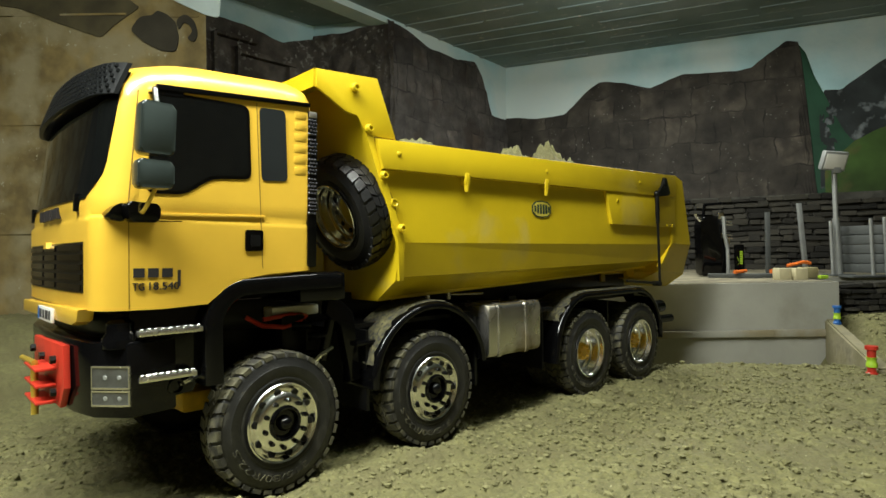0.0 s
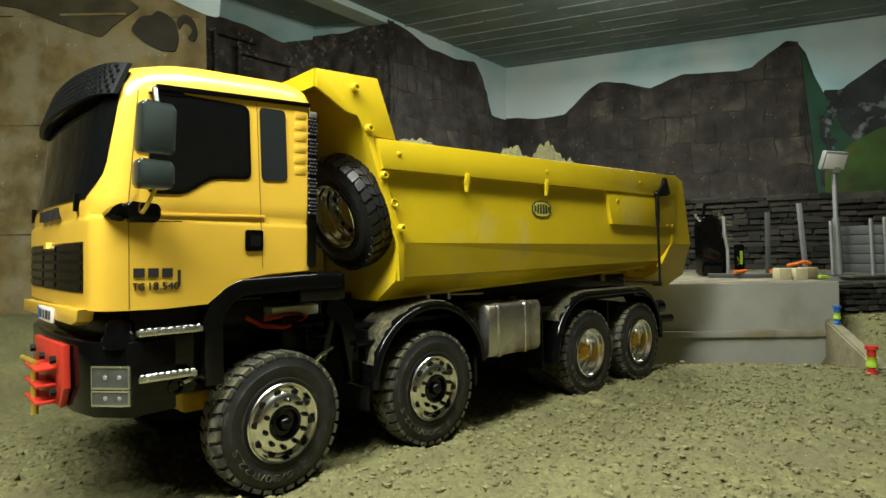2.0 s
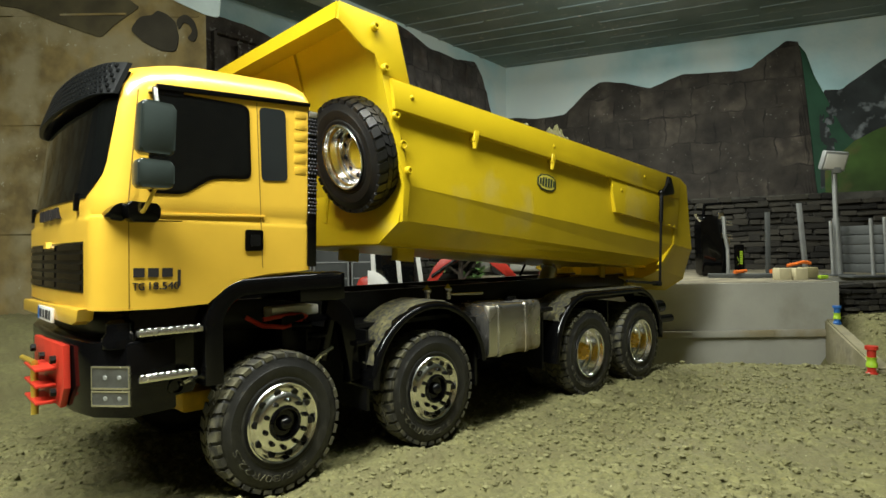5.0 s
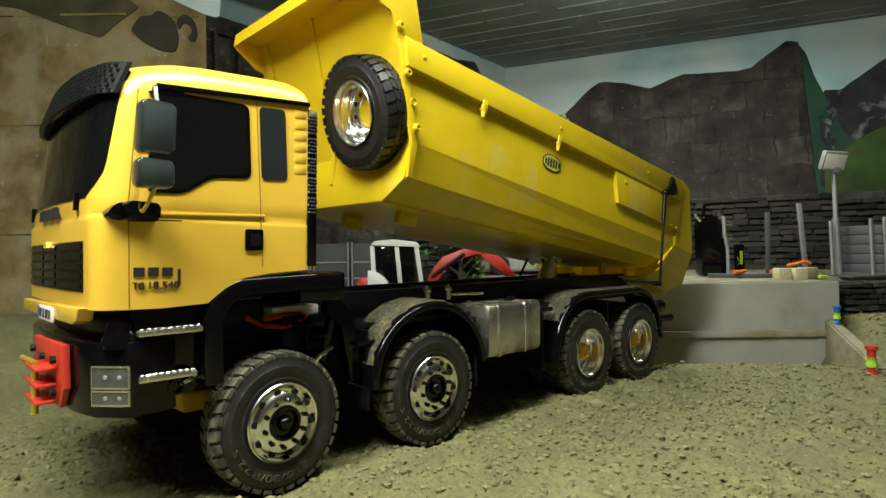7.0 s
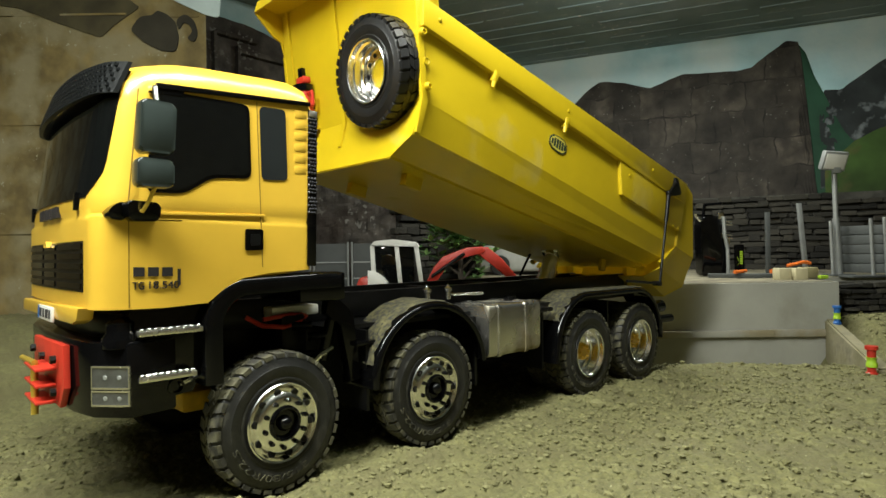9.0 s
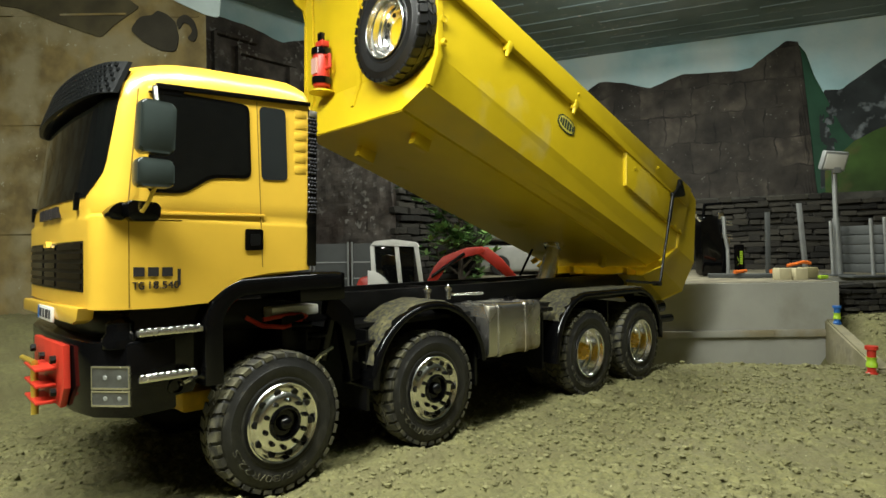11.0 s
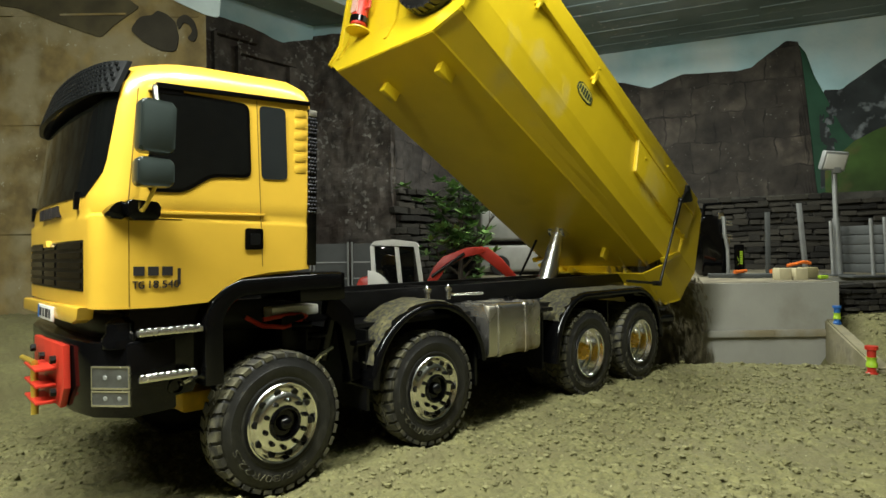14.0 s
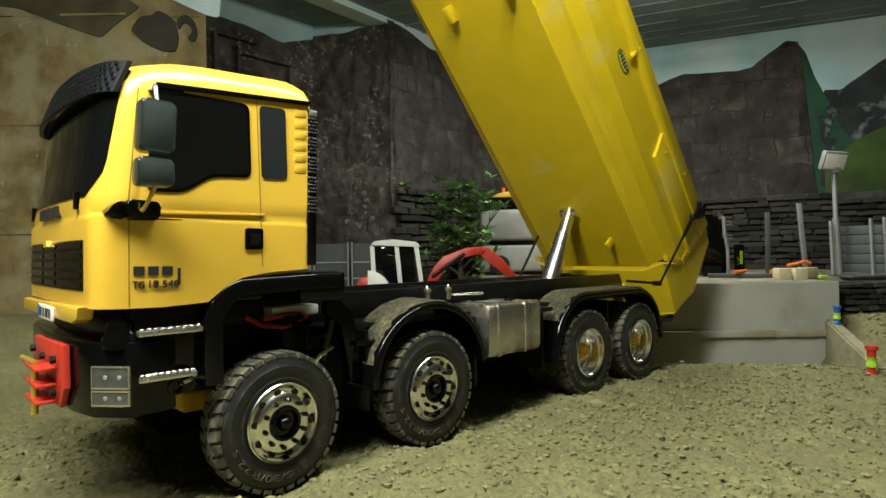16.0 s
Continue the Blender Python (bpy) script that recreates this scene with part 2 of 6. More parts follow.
# ---- the room ----
def fbm(x, y, scale, seed, octaves=4):
    """Value noise over arrays, about -1 to 1."""
    rng = np.random.RandomState(seed)
    table = rng.rand(64, 64) * 2 - 1
    out, amp, tot = np.zeros_like(x), 1.0, 0.0
    for k in range(octaves):
        u, v = x * scale * 2 ** k + 13.7 * k, y * scale * 2 ** k + 7.3 * k
        i, j = np.floor(u).astype(int), np.floor(v).astype(int)
        fu, fv = u - i, v - j
        fu, fv = fu * fu * (3 - 2 * fu), fv * fv * (3 - 2 * fv)
        g = lambda a, b: table[a % 64, b % 64]
        out += amp * ((g(i, j) * (1 - fu) + g(i + 1, j) * fu) * (1 - fv) + (g(i, j + 1) * (1 - fu) + g(i + 1, j + 1) * fu) * fv)
        tot += amp
        amp *= 0.5
    return out / tot


FWD, RGT = np.array([math.sin(YAW), math.cos(YAW)]), np.array([math.cos(YAW), -math.sin(YAW)])


def spot(right, ahead):
    """Plan position from the standpoint: metres to the right and ahead along the room's axis."""
    p = np.array([EYE.x, EYE.y]) + right * RGT + ahead * FWD
    return float(p[0]), float(p[1])


def smooth(a, lo, hi):
    t = np.clip((a - lo) / (hi - lo), 0, 1)
    return t * t * (3 - 2 * t)


def ground_height(x, y, fine=True):
    x, y = np.asarray(x, float), np.asarray(y, float)
    ahead = (x - EYE.x) * FWD[0] + (y - EYE.y) * FWD[1]
    right = (x - EYE.x) * RGT[0] + (y - EYE.y) * RGT[1]
    z = 0.85 * smooth(y, 2.2, 6.8) * smooth(-right, -3.0, 1.0)
    z = z - 0.55 * smooth(ahead, 9.2, 9.9) * smooth(right, 2.0, 3.0) * (1 - smooth(right, 6.4, 7.0))
    z = z + 0.62 * smooth(right, 6.8, 7.5) * smooth(ahead, 8.7, 10.5)
    rough = 1.0
    z = z + 0.05 * fbm(x, y, 0.7, 3, 2)
    if fine:
        lumps = fbm(x, y, 3.2, 5, 3)
        z = z + rough * (0.05 * np.abs(lumps) + 0.04 * np.abs(fbm(x, y, 9.0, 8, 3)) + 0.02 * fbm(x, y, 26.0, 9, 2))
        # wheel tracks behind the axles: flattened strips under the tyres
        for yc in (-1.03, 1.03):
            for xc in (0.0, 1.59, 4.19, 5.51):
                d2 = ((x - xc) / 0.28) ** 2 + ((y - yc) / 0.24) ** 2
                z = z * (1 - np.exp(-d2)) + 0.012 * np.exp(-d2) + 0.06 * np.exp(-(np.sqrt(d2) - 1.6) ** 2 * 4)
    return z - 0.05


def sheet(name, xs, ys, mat, z_of):
    X, Y = np.meshgrid(xs, ys)
    Z = z_of(X, Y)
    co = np.stack([X, Y, Z], -1).reshape(-1, 3) * S
    nx, ny = len(xs), len(ys)
    a = (np.arange(ny - 1)[:, None] * nx + np.arange(nx - 1)[None]).ravel()
    f = np.stack([a, a + 1, a + 1 + nx, a + nx], -1)
    me = bpy.data.meshes.new(name)
    me.from_pydata(co.tolist(), [], f.tolist())
    me.polygons.foreach_set("use_smooth", [True] * len(me.polygons))
    me.materials.append(mat)
    return new(name, me)


gx = np.concatenate([np.linspace(-16, -2.6, 40), np.linspace(-2.5, 12.8, 800), np.linspace(12.9, 22, 40)])
gy = np.concatenate([np.linspace(-16.6, -4.3, 50), np.linspace(-4.2, 3.2, 420), np.linspace(3.3, 14.5, 100)])
tagged(sheet("ground", gx, gy, SOIL, ground_height), "dry lumpy olive-brown soil under the truck", "soil", kind="structure")


def clods(name, count, seed, area, r_lo, r_hi, label):
    """Loose crumbs of soil and small stones, joined."""
    rng = np.random.RandomState(seed)
    base = bmesh.new()
    bmesh.ops.create_icosphere(base, subdivisions=1, radius=1.0)
    bv = np.array([v.co[:] for v in base.verts])
    bf = np.array([[v.index for v in f.verts] for f in base.faces])
    base.free()
    x = rng.uniform(area[0], area[1], count)
    y = rng.uniform(area[2], area[3], count)
    keep = fbm(x, y, 0.8, seed + 3, 2) + rng.uniform(-0.6, 0.6, count) > -0.05
    x, y = x[keep], y[keep]
    n = len(x)
    r = r_lo + (r_hi - r_lo) * rng.rand(n) ** 5
    z = ground_height(x, y) + r * 0.25
    v = bv[None] * (1 + 0.35 * rng.uniform(-1, 1, (n, len(bv), 1)))
    v = v * r[:, None, None] * np.stack([rng.uniform(0.7, 1.4, n), rng.uniform(0.7, 1.4, n), rng.uniform(0.5, 0.9, n)], -1)[:, None]
    v = (v + np.stack([x, y, z], -1)[:, None]) * S
    f = bf[None] + (np.arange(n) * len(bv))[:, None, None]
    me = bpy.data.meshes.new(name)
    me.from_pydata(v.reshape(-1, 3).tolist(), [], f.reshape(-1, 3).tolist())
    me.polygons.foreach_set("use_smooth", [False] * len(me.polygons))
    me.materials.append(CLOD)
    return tagged(new(name, me), label, "soil crumbs", kind="stuff")


def island_material(name, c0, c1, rough=0.95, bump=0.5):
    m = material(name, c0, rough, vary=0.2, grain=150, bump=bump, bump_scale=300)
    nt = m.node_tree
    b = nt.nodes["Principled BSDF"]
    old = b.inputs["Base Color"].links[0].from_socket
    g = nt.nodes.new("ShaderNodeNewGeometry")
    mx = nt.nodes.new("ShaderNodeMix")
    mx.data_type = "RGBA"
    mx.inputs[7].default_value = (*c1, 1)
    nt.links.new(g.outputs["Random Per Island"], mx.inputs[0])
    nt.links.new(old, mx.inputs[6])
    nt.links.new(mx.outputs[2], b.inputs["Base Color"])
    return m


CLOD = island_material("soil_crumb", (0.125, 0.117, 0.046), (0.20, 0.19, 0.085))
clods("soil_crumbs", 64000, 11, (-2.4, 9.2, -4.4, 2.5), 0.004, 0.034, "loose crumbs and clods of dry olive soil on the ground")
clods("soil_crumbs", 9000, 13, (9.2, 13.2, -5.5, 0.5), 0.01, 0.05, "loose crumbs of dry soil beside the pit")
clods("gravel", 700, 12, (1.5, 9.2, -4.4, -1.4), 0.02, 0.07, "larger dry clods scattered beside the truck")


def wall(name, a, b, z0, z1, thick, mat, label):
    """A wall from a to b in plan; its thickness lies on the far side from the room."""
    (ax, ay), (bx, by) = a, b
    d = Vector((bx - ax, by - ay)).normalized()
    n = Vector((-d.y, d.x))
    if n.dot(Vector(((ax + bx) / 2 - 3, (ay + by) / 2 + 4))) < 0:
        n = -n
    bm = prism(B(), [(ax, ay), (bx, by), (bx + n.x * thick, by + n.y * thick), (ax + n.x * thick, ay + n.y * thick)], z0, z1, plane="xy")
    ob = part(name, bm, mat)
    return tagged(ob, label, "wall", kind="structure")


TOP = 8.06
CORNER, JAMB, NICHE, NICHE_L = (13.13, 7.71), (7.54, 6.94), (6.3, 8.74), (2.4, 8.38)
RIGHT_END = (21.6, -11.0)
wall("wall_east", CORNER, RIGHT_END, -1.0, TOP + 0.4, 0.8, SKY, "cellar wall painted pale sky blue above a rock mural")
wall("wall_north", JAMB, CORNER, -1.0, TOP + 0.4, 0.8, SKY, "cellar wall painted pale sky blue behind rock relief")
wall("wall_niche_side", NICHE, JAMB, -1.0, TOP + 0.4, 0.3, SKY, "side wall of the rocky niche")
wall("wall_niche", NICHE_L, NICHE, -1.0, TOP + 0.4, 0.8, SKY, "back wall of the niche behind the painted cliff")
# unseen wall, brown to darken what the windscreen reflects
wall("wall_south", (21.6, -16.5), (-16.0, -16.5), -1.0, TOP + 0.4, 0.8, PIER, "plain brown wall closing an unseen side of the cellar")
# unseen sides of the room, coloured dark to darken the bumper's reflections
wall("wall_west", (-16.0, -16.5), (-16.0, 14.5), -1.0, TOP + 0.4, 0.8, REFLECTION_DIM_WALL, "unseen closing wall, kept dark for dark reflections in the bumper")
wall("wall_north_west", (-16.0, 14.0), (-5.5, 12.2), -1.0, TOP + 0.4, 0.8, REFLECTION_DIM_WALL, "unseen closing wall, kept dark for dark reflections in the bumper")
wall("wall_east_end", RIGHT_END, (21.6, -16.5), -1.0, TOP + 0.4, 0.8, PIER, "plain brown wall closing an unseen side of the cellar")


def ceiling():
    bm = box(B(), -17, 23, -17.5, 15, TOP, TOP + 0.4)
    rng = random.Random(4)
    # board marks: shallow ridges that run along the north wall
    d = Vector((RIGHT_END[0] - CORNER[0], RIGHT_END[1] - CORNER[1], 0)).normalized()
    n = Vector((-d.y, d.x, 0))
    o = Vector((CORNER[0], CORNER[1], 0))
    k = 0.25
    while k < 22:
        s0 = -1.5
        while s0 < 20:
            ln = rng.uniform(1.0, 4.5)
            w = rng.uniform(0.015, 0.05)
            a, b = o + d * s0 - n * k, o + d * (s0 + ln) - n * (k + rng.uniform(-0.02, 0.02))
            q = [a - n * w, b - n * w, b + n * w, a + n * w]
            prism(bm, [(p.x, p.y) for p in q], TOP - rng.uniform(0.006, 0.035), TOP + 0.05, plane="xy")
            s0 += ln + rng.uniform(0.0, 1.2)
        k += rng.uniform(0.5, 0.75)
    return tagged(part("ceiling", bm, CEILING), "board-marked grey-blue concrete ceiling", "ceiling", kind="structure")


ceiling()
bm = B()
for (ax, ay), (bx, by) in ((JAMB, (-3.0, 5.5)),):
    prism(bm, [(ax, ay), (bx, by), (bx - 0.1, by + 0.5), (ax - 0.1, ay + 0.5)], TOP - 0.16, TOP + 0.02, plane="xy")
tagged(part("ceiling_beam", bm, SKY), "shallow pale blue painted beam across the niche", "beam", kind="structure")


def relief(name, a, b, outline, mat, label, depth, seed, step=0.07, lift=0.02, blocks=0.0, z0=0.2):
    """A plastered relief on a wall from a towards b: its top follows outline, pairs of metres along the wall and height."""
    (ax, ay), (bx, by) = a, b
    d = np.array([bx - ax, by - ay])
    d = d / np.hypot(*d)
    n = np.array([d[1], -d[0]])
    if n @ np.array([EYE.x - ax, EYE.y - ay]) < 0:
        n = -n
    s = np.arange(outline[0][0], outline[-1][0] + step / 2, step)
    top = np.interp(s, [p[0] for p in outline], [p[1] for p in outline]) + 0.05 * fbm(s, s * 0, 2.0, seed, 3)
    rows = int((top.max() - z0) / step)
    f = np.linspace(0, 1, rows)
    Z = z0 + f[:, None] * (top[None] - z0)
    SS = np.repeat(s[None], rows, 0)
    h = np.abs(fbm(SS, Z * 0.7, 0.9, seed + 1, 4)) * depth * 1.4 + np.abs(fbm(SS, Z, 3.0, seed + 2, 3)) * depth * 0.5
    if blocks:
        row = np.floor(Z / 0.62 + 0.15 * fbm(SS, Z, 0.5, seed + 5, 1))
        col = np.floor((SS + row * 0.37) / 0.85 + 0.2 * fbm(SS, Z, 0.6, seed + 6, 1))
        val = np.modf(np.abs(np.sin(row * 12.9 + col * 78.2) * 43758.5))[0]
        h = h + blocks * val
    h = lift + h * np.minimum(1, (1 - f)[:, None] * rows / 3 + 0.02)
    X, Y = ax + d[0] * SS + n[0] * h, ay + d[1] * SS + n[1] * h
    co = np.stack([X, Y, Z], -1).reshape(-1, 3) * S
    nx = len(s)
    k = (np.arange(rows - 1)[:, None] * nx + np.arange(nx - 1)[None]).ravel()
    # the back of the sheet closes it against the wall
    me = bpy.data.meshes.new(name)
    me.from_pydata(co.tolist(), [], np.stack([k, k + 1, k + 1 + nx, k + nx], -1).tolist())
    uv = me.uv_layers.new(name="along_wall")
    flat = np.stack([SS, Z], -1).reshape(-1, 2)
    idx = np.empty(len(me.loops), dtype=np.int32)
    me.loops.foreach_get("vertex_index", idx)
    uv.data.foreach_set("uv", flat[idx].ravel().astype(np.float32))
    me.materials.append(mat)
    return tagged(new(name, me), label, "rock mural", kind="structure")


relief("mural_east", CORNER, RIGHT_END, [(0, 6.36), (1.04, 6.19), (1.99, 6.23), (2.63, 6.89), (3.09, 7.2), (3.52, 7.14), (4.62, 6.78), (5.28, 7.01), (5.6, 7.09), (7.43, 7.03), (7.87, 7.41), (8.3, 7.68), (8.65, 7.6), (8.8, 6.0), (8.95, 4.0), (9.0, 3.2)],
       MURAL_ROCK, "painted dark brown cliff with block-like masonry", 0.06, 21, blocks=0.0, lift=0.03)
relief("mural_tree_line", CORNER, RIGHT_END, [(8.3, 7.0), (8.6, 7.6), (8.8, 7.3), (9.0, 6.6), (9.3, 5.9), (9.7, 5.0), (10.1, 4.6), (10.7, 4.3), (13, 4.2)],
       MURAL_GREEN, "painted dark green slope beside the cliff", 0.02, 22, lift=0.012)
relief("mural_mountain", CORNER, RIGHT_END, [(9.1, 5.8), (9.24, 6.18), (9.64, 6.17), (10.04, 6.48), (10.66, 6.86), (12, 7.4), (14, 7.0), (18, 6.0)],
       MURAL_SLATE, "painted slate-grey mountain", 0.02, 23, lift=0.006)
relief("mural_meadow", CORNER, RIGHT_END, [(9.2, 3.9), (9.5, 4.3), (9.9, 4.7), (10.5, 5.0), (11.2, 5.2), (13, 5.0), (18, 4.6)],
       MURAL_MEADOW, "painted green and ochre meadow", 0.02, 24, lift=0.05)
relief("cliff_north", JAMB, CORNER, [(-0.12, 7.98), (0.66, 7.91), (1.62, 7.69), (2.67, 7.63), (3.83, 7.82), (4.2, 7.46), (4.74, 6.28), (5.6, 6.27)], CLIFF, "dark painted plaster rock with block joints", 0.12, 25, blocks=0.0, lift=0.02)
relief("cliff_niche_side", NICHE, JAMB, [(0, 7.77), (0.74, 7.78), (1.39, 7.9), (2.3, 7.98)], ROCK, "rough dark plaster cliff with white scraped patches", 0.16, 26, blocks=0.0, lift=0.02)
relief("cliff_niche", (3.0, 8.43), NICHE, [(0, 7.54), (1.2, 7.5), (2.33, 7.37), (3.3, 7.7)], ROCK, "dark painted rock wall with a faint door outline", 0.05, 27, blocks=0.0, lift=0.02)


def stone_wall(name, a, b, z0, z1, courses, proud, label, seed, thick=0.2, cap=300):
    """Dry-laid flat stones, each a part."""
    (ax, ay), (bx, by) = a, b
    d = Vector((bx - ax, by - ay, 0))
    length = d.length
    d.normalize()
    n = Vector((d.y, -d.x, 0))
    if n.dot(Vector((EYE.x - ax, EYE.y - ay, 0))) < 0:
        n = -n
    rng = random.Random(seed)
    o = Vector((ax, ay, 0))
    bed = B()
    p = [o, o + d * length, o + d * length + n * proud * 0.5, o + n * proud * 0.5]
    prism(bed, [(q.x, q.y) for q in p], z0, z1, plane="xy")
    root = tagged(part(name, bed, STONE, origin=(ax, ay, z0)), label, "stone wall", kind="structure")
    shapes = []
    for k in range(14):
        bm = box(B(), -0.5, 0.5, -0.5, 0.5, -0.5, 0.5, 0.1, 1)
        for v in bm.verts:
            v.co += Vector((rng.uniform(-1, 1), rng.uniform(-1, 1), rng.uniform(-1, 1))) * 0.07
        me = finish(bm, "stone", 20)
        me.materials.append(STONES)
        shapes.append(me)
    ang = math.atan2(d.y, d.x)
    h, z, made = (z1 - z0) / courses, z0, 0
    for c in range(courses):
        s = -rng.uniform(0, 0.3)
        while s < length and made < cap:
            ln = h * rng.uniform(1.4, 4.6)
            hh = h * rng.uniform(0.55, 1.05)
            st = new("stone", rng.choice(shapes))
            m = Matrix.Translation((o + d * (s + ln / 2) + n * (proud * rng.uniform(0.5, 1.0)) + Vector((0, 0, z + hh / 2)) - Vector((ax, ay, z0))) * S)
            st.matrix_basis = m @ Matrix.Rotation(ang + rng.uniform(-0.04, 0.04), 4, "Z") @ Matrix.Rotation(rng.uniform(-0.08, 0.08), 4, "Y") @ Matrix.Diagonal((ln * 0.96 * S, thick * S, hh * S, 1))
            st.parent = root
            s += ln
            made += 1
        z += h
    return root


def random_material(name, c0, c1, **kw):
    m = material(name, c0, **kw)
    nt = m.node_tree
    b = nt.nodes["Principled BSDF"]
    old = b.inputs["Base Color"].links[0].from_socket
    g = nt.nodes.new("ShaderNodeObjectInfo")
    mx = nt.nodes.new("ShaderNodeMix")
    mx.data_type = "RGBA"
    mx.inputs[7].default_value = (*c1, 1)
    nt.links.new(g.outputs["Random"], mx.inputs[0])
    nt.links.new(old, mx.inputs[6])
    nt.links.new(mx.outputs[2], b.inputs["Base Color"])
    return m


STONES = random_material("dark_stone_pieces", (0.013, 0.012, 0.0095), (0.055, 0.05, 0.038), rough=0.9, vary=0.35, grain=50, bump=0.6, bump_scale=120)

# brown concrete pier close behind the cab
# lengthened to the left, out of view, so the windscreen reflects brown
PIER_A, PIER_B = spot(-15.0, 10.1), spot(-4.13, 10.35)
bm = prism(B(), [PIER_A, PIER_B, spot(-5.6, 12.6), spot(-15.0, 12.6)], -0.8, TOP, 0.0, "xy")
pier = tagged(part("wall_pier", bm, PIER), "brown washed concrete pier with board marks", "wall", kind="structure")

# concrete plateau block with its ledge strip
BLK_L, BLK_R = spot(3.5, 10.55), spot(7.07, 10.5)
bm = prism(B(), [BLK_L, BLK_R, spot(7.25, 12.2), spot(11.0, 12.2), spot(13.5, 19.5), spot(2.0, 19.8), spot(0.6, 14.6), spot(3.5, 14.0)], -1.2, 1.17, 0.0, "xy")
tagged(part("plateau", bm, CONCRETE), "smooth pale grey concrete platform with a sawn edge", "platform", kind="structure")


DECK = material("dusty_brown_deck", (0.17, 0.15, 0.10), 0.95, vary=0.3, grain=40, bump=0.5, bump_scale=140, dirt=(0.24, 0.215, 0.14), dirt_amount=0.3, dirt_scale=18)
bm = prism(B(), [spot(3.53, 10.62), spot(7.02, 10.57), spot(7.2, 12.23), spot(10.95, 12.23), spot(13.4, 19.4), spot(2.05, 19.7), spot(0.7, 14.62), spot(3.53, 14.02)], 1.165, 1.18, 0.0, "xy")
tagged(part("plateau_deck", bm, DECK), "dusty brown soil-strewn top of the platform", "platform", kind="structure")


def band(r0, r1, z0, z1, out, name, mat, label):
    a, b, c, d = spot(r0, 10.53), spot(r1, 10.5), spot(r1, 10.5 - out), spot(r0, 10.53 - out)
    bm = prism(B(), [a, b, c, d], z0, z1, 0.012, "xy")
    return tagged(part(name, bm, mat), label, "ledge", kind="structure")


k = 3.52
for w in (0.9, 1.45, 0.75, 0.44):
    band(k, k + w - 0.015, 0.2 + 0.01 * w, 0.33 + 0.01 * (k % 1), 0.08, "ledge_strip", SLAB, "grey ledge strip along the concrete platform")
    k += w


# ---- the tipper truck ----
truck = thing("tipper_truck", "yellow four-axle model tipper truck with black chassis on dry soil", "truck")
AXLES = (0.025, 1.588, 4.245, 5.511)
TYRE_R = 0.543


# cab shell: rings of the plan outline from the sill to the roof
def cab_front(y, z):
    levels = [(1.3, -1.255), (1.47, -1.265), (1.97, -1.275), (2.0, -1.27), (2.06, -1.285), (2.15, -1.295), (2.8, -1.205), (2.93, -1.18), (3.0, -1.14), (3.07, -1.07), (3.13, -0.94)]
    xf = float(np.interp(z, [a for a, _ in levels], [b for _, b in levels]))
    r, hw = (0.17 if z < 2.0 else 0.28), 1.2
    t = max(0.0, abs(y) - (hw - r))
    bulge = float(np.interp(z, [2.0, 2.15], [0.03, 0.10]))
    return xf + bulge * (y / hw) ** 2 + r - math.sqrt(max(0.0, r * r - min(t, r) ** 2))


def cab_outline(z, shrink=0.0):
    hw = 1.2 - shrink
    pts = []
    ys = [-hw] + list(np.linspace(-hw, -hw + 0.26, 9))[1:] + list(np.linspace(-0.8, 0.8, 7)) + list(np.linspace(hw - 0.26, hw, 9))[:-1] + [hw]
    for y in ys:
        pts.append((cab_front(y * 1.2 / hw, z) + shrink * 0.6, y))
    back = 0.285 - shrink * 0.35
    lo = pts[-1][0]
    sides = [lo + (back - lo) * k for k in (0.17, 0.39, 0.48, 0.58, 0.73, 0.88, 0.95, 0.98)]
    for x in sides:
        pts.append((x, hw))
    for y in (hw - 0.03, 0.5, -0.5, -hw + 0.03):
        pts.append((back, y))
    for x in sides[::-1]:
        pts.append((x, -hw))
    return pts


def sill(x):
    return float(np.interp(x, [-0.56, -0.47, -0.36, -0.2, 0.3], [1.40, 1.48, 1.56, 1.615, 1.65]))


bm = B()
rings = []
for z, sh, kind in [(1.47, 0.0, "sill"), (1.72, 0, ""), (1.97, 0, ""), (1.995, 0.0, ""), (2.02, 0.012, ""), (2.06, 0.0, ""), (2.15, 0, ""), (2.4, 0, ""), (2.65, 0, ""), (2.8, 0, ""), (2.89, 0.0, ""), (2.97, 0.02, "roof"), (3.04, 0.07, "roof"), (3.09, 0.16, "roof"), (3.115, 0.32, "roof"), (3.125, 0.6, "roof")]:
    ring = []
    for x, y in cab_outline(z, sh):
        zz = z
        if kind == "sill":
            zz = sill(x)
        elif z < 2.0:
            zz = max(z, sill(x) + (z - 1.47) * 0.4)
        if kind == "roof":
            zz = z + 0.055 * (x + 1.0) - 0.10 * max(0.0, x - 0.12) * (3 if sh < 0.3 else 1)
        ring.append(bm.verts.new((x, y, zz)))
    rings.append(ring)
n = len(rings[0])
for a, b in zip(rings, rings[1:]):
    for i in range(n):
        bm.faces.new((a[i], a[(i + 1) % n], b[(i + 1) % n], b[i]))
bm.faces.new(rings[-1])
bm.faces.new(rings[0][::-1])
cab = part("cab", bm, CAB_YELLOW, truck, "glossy yellow driver's cab", angle=50)


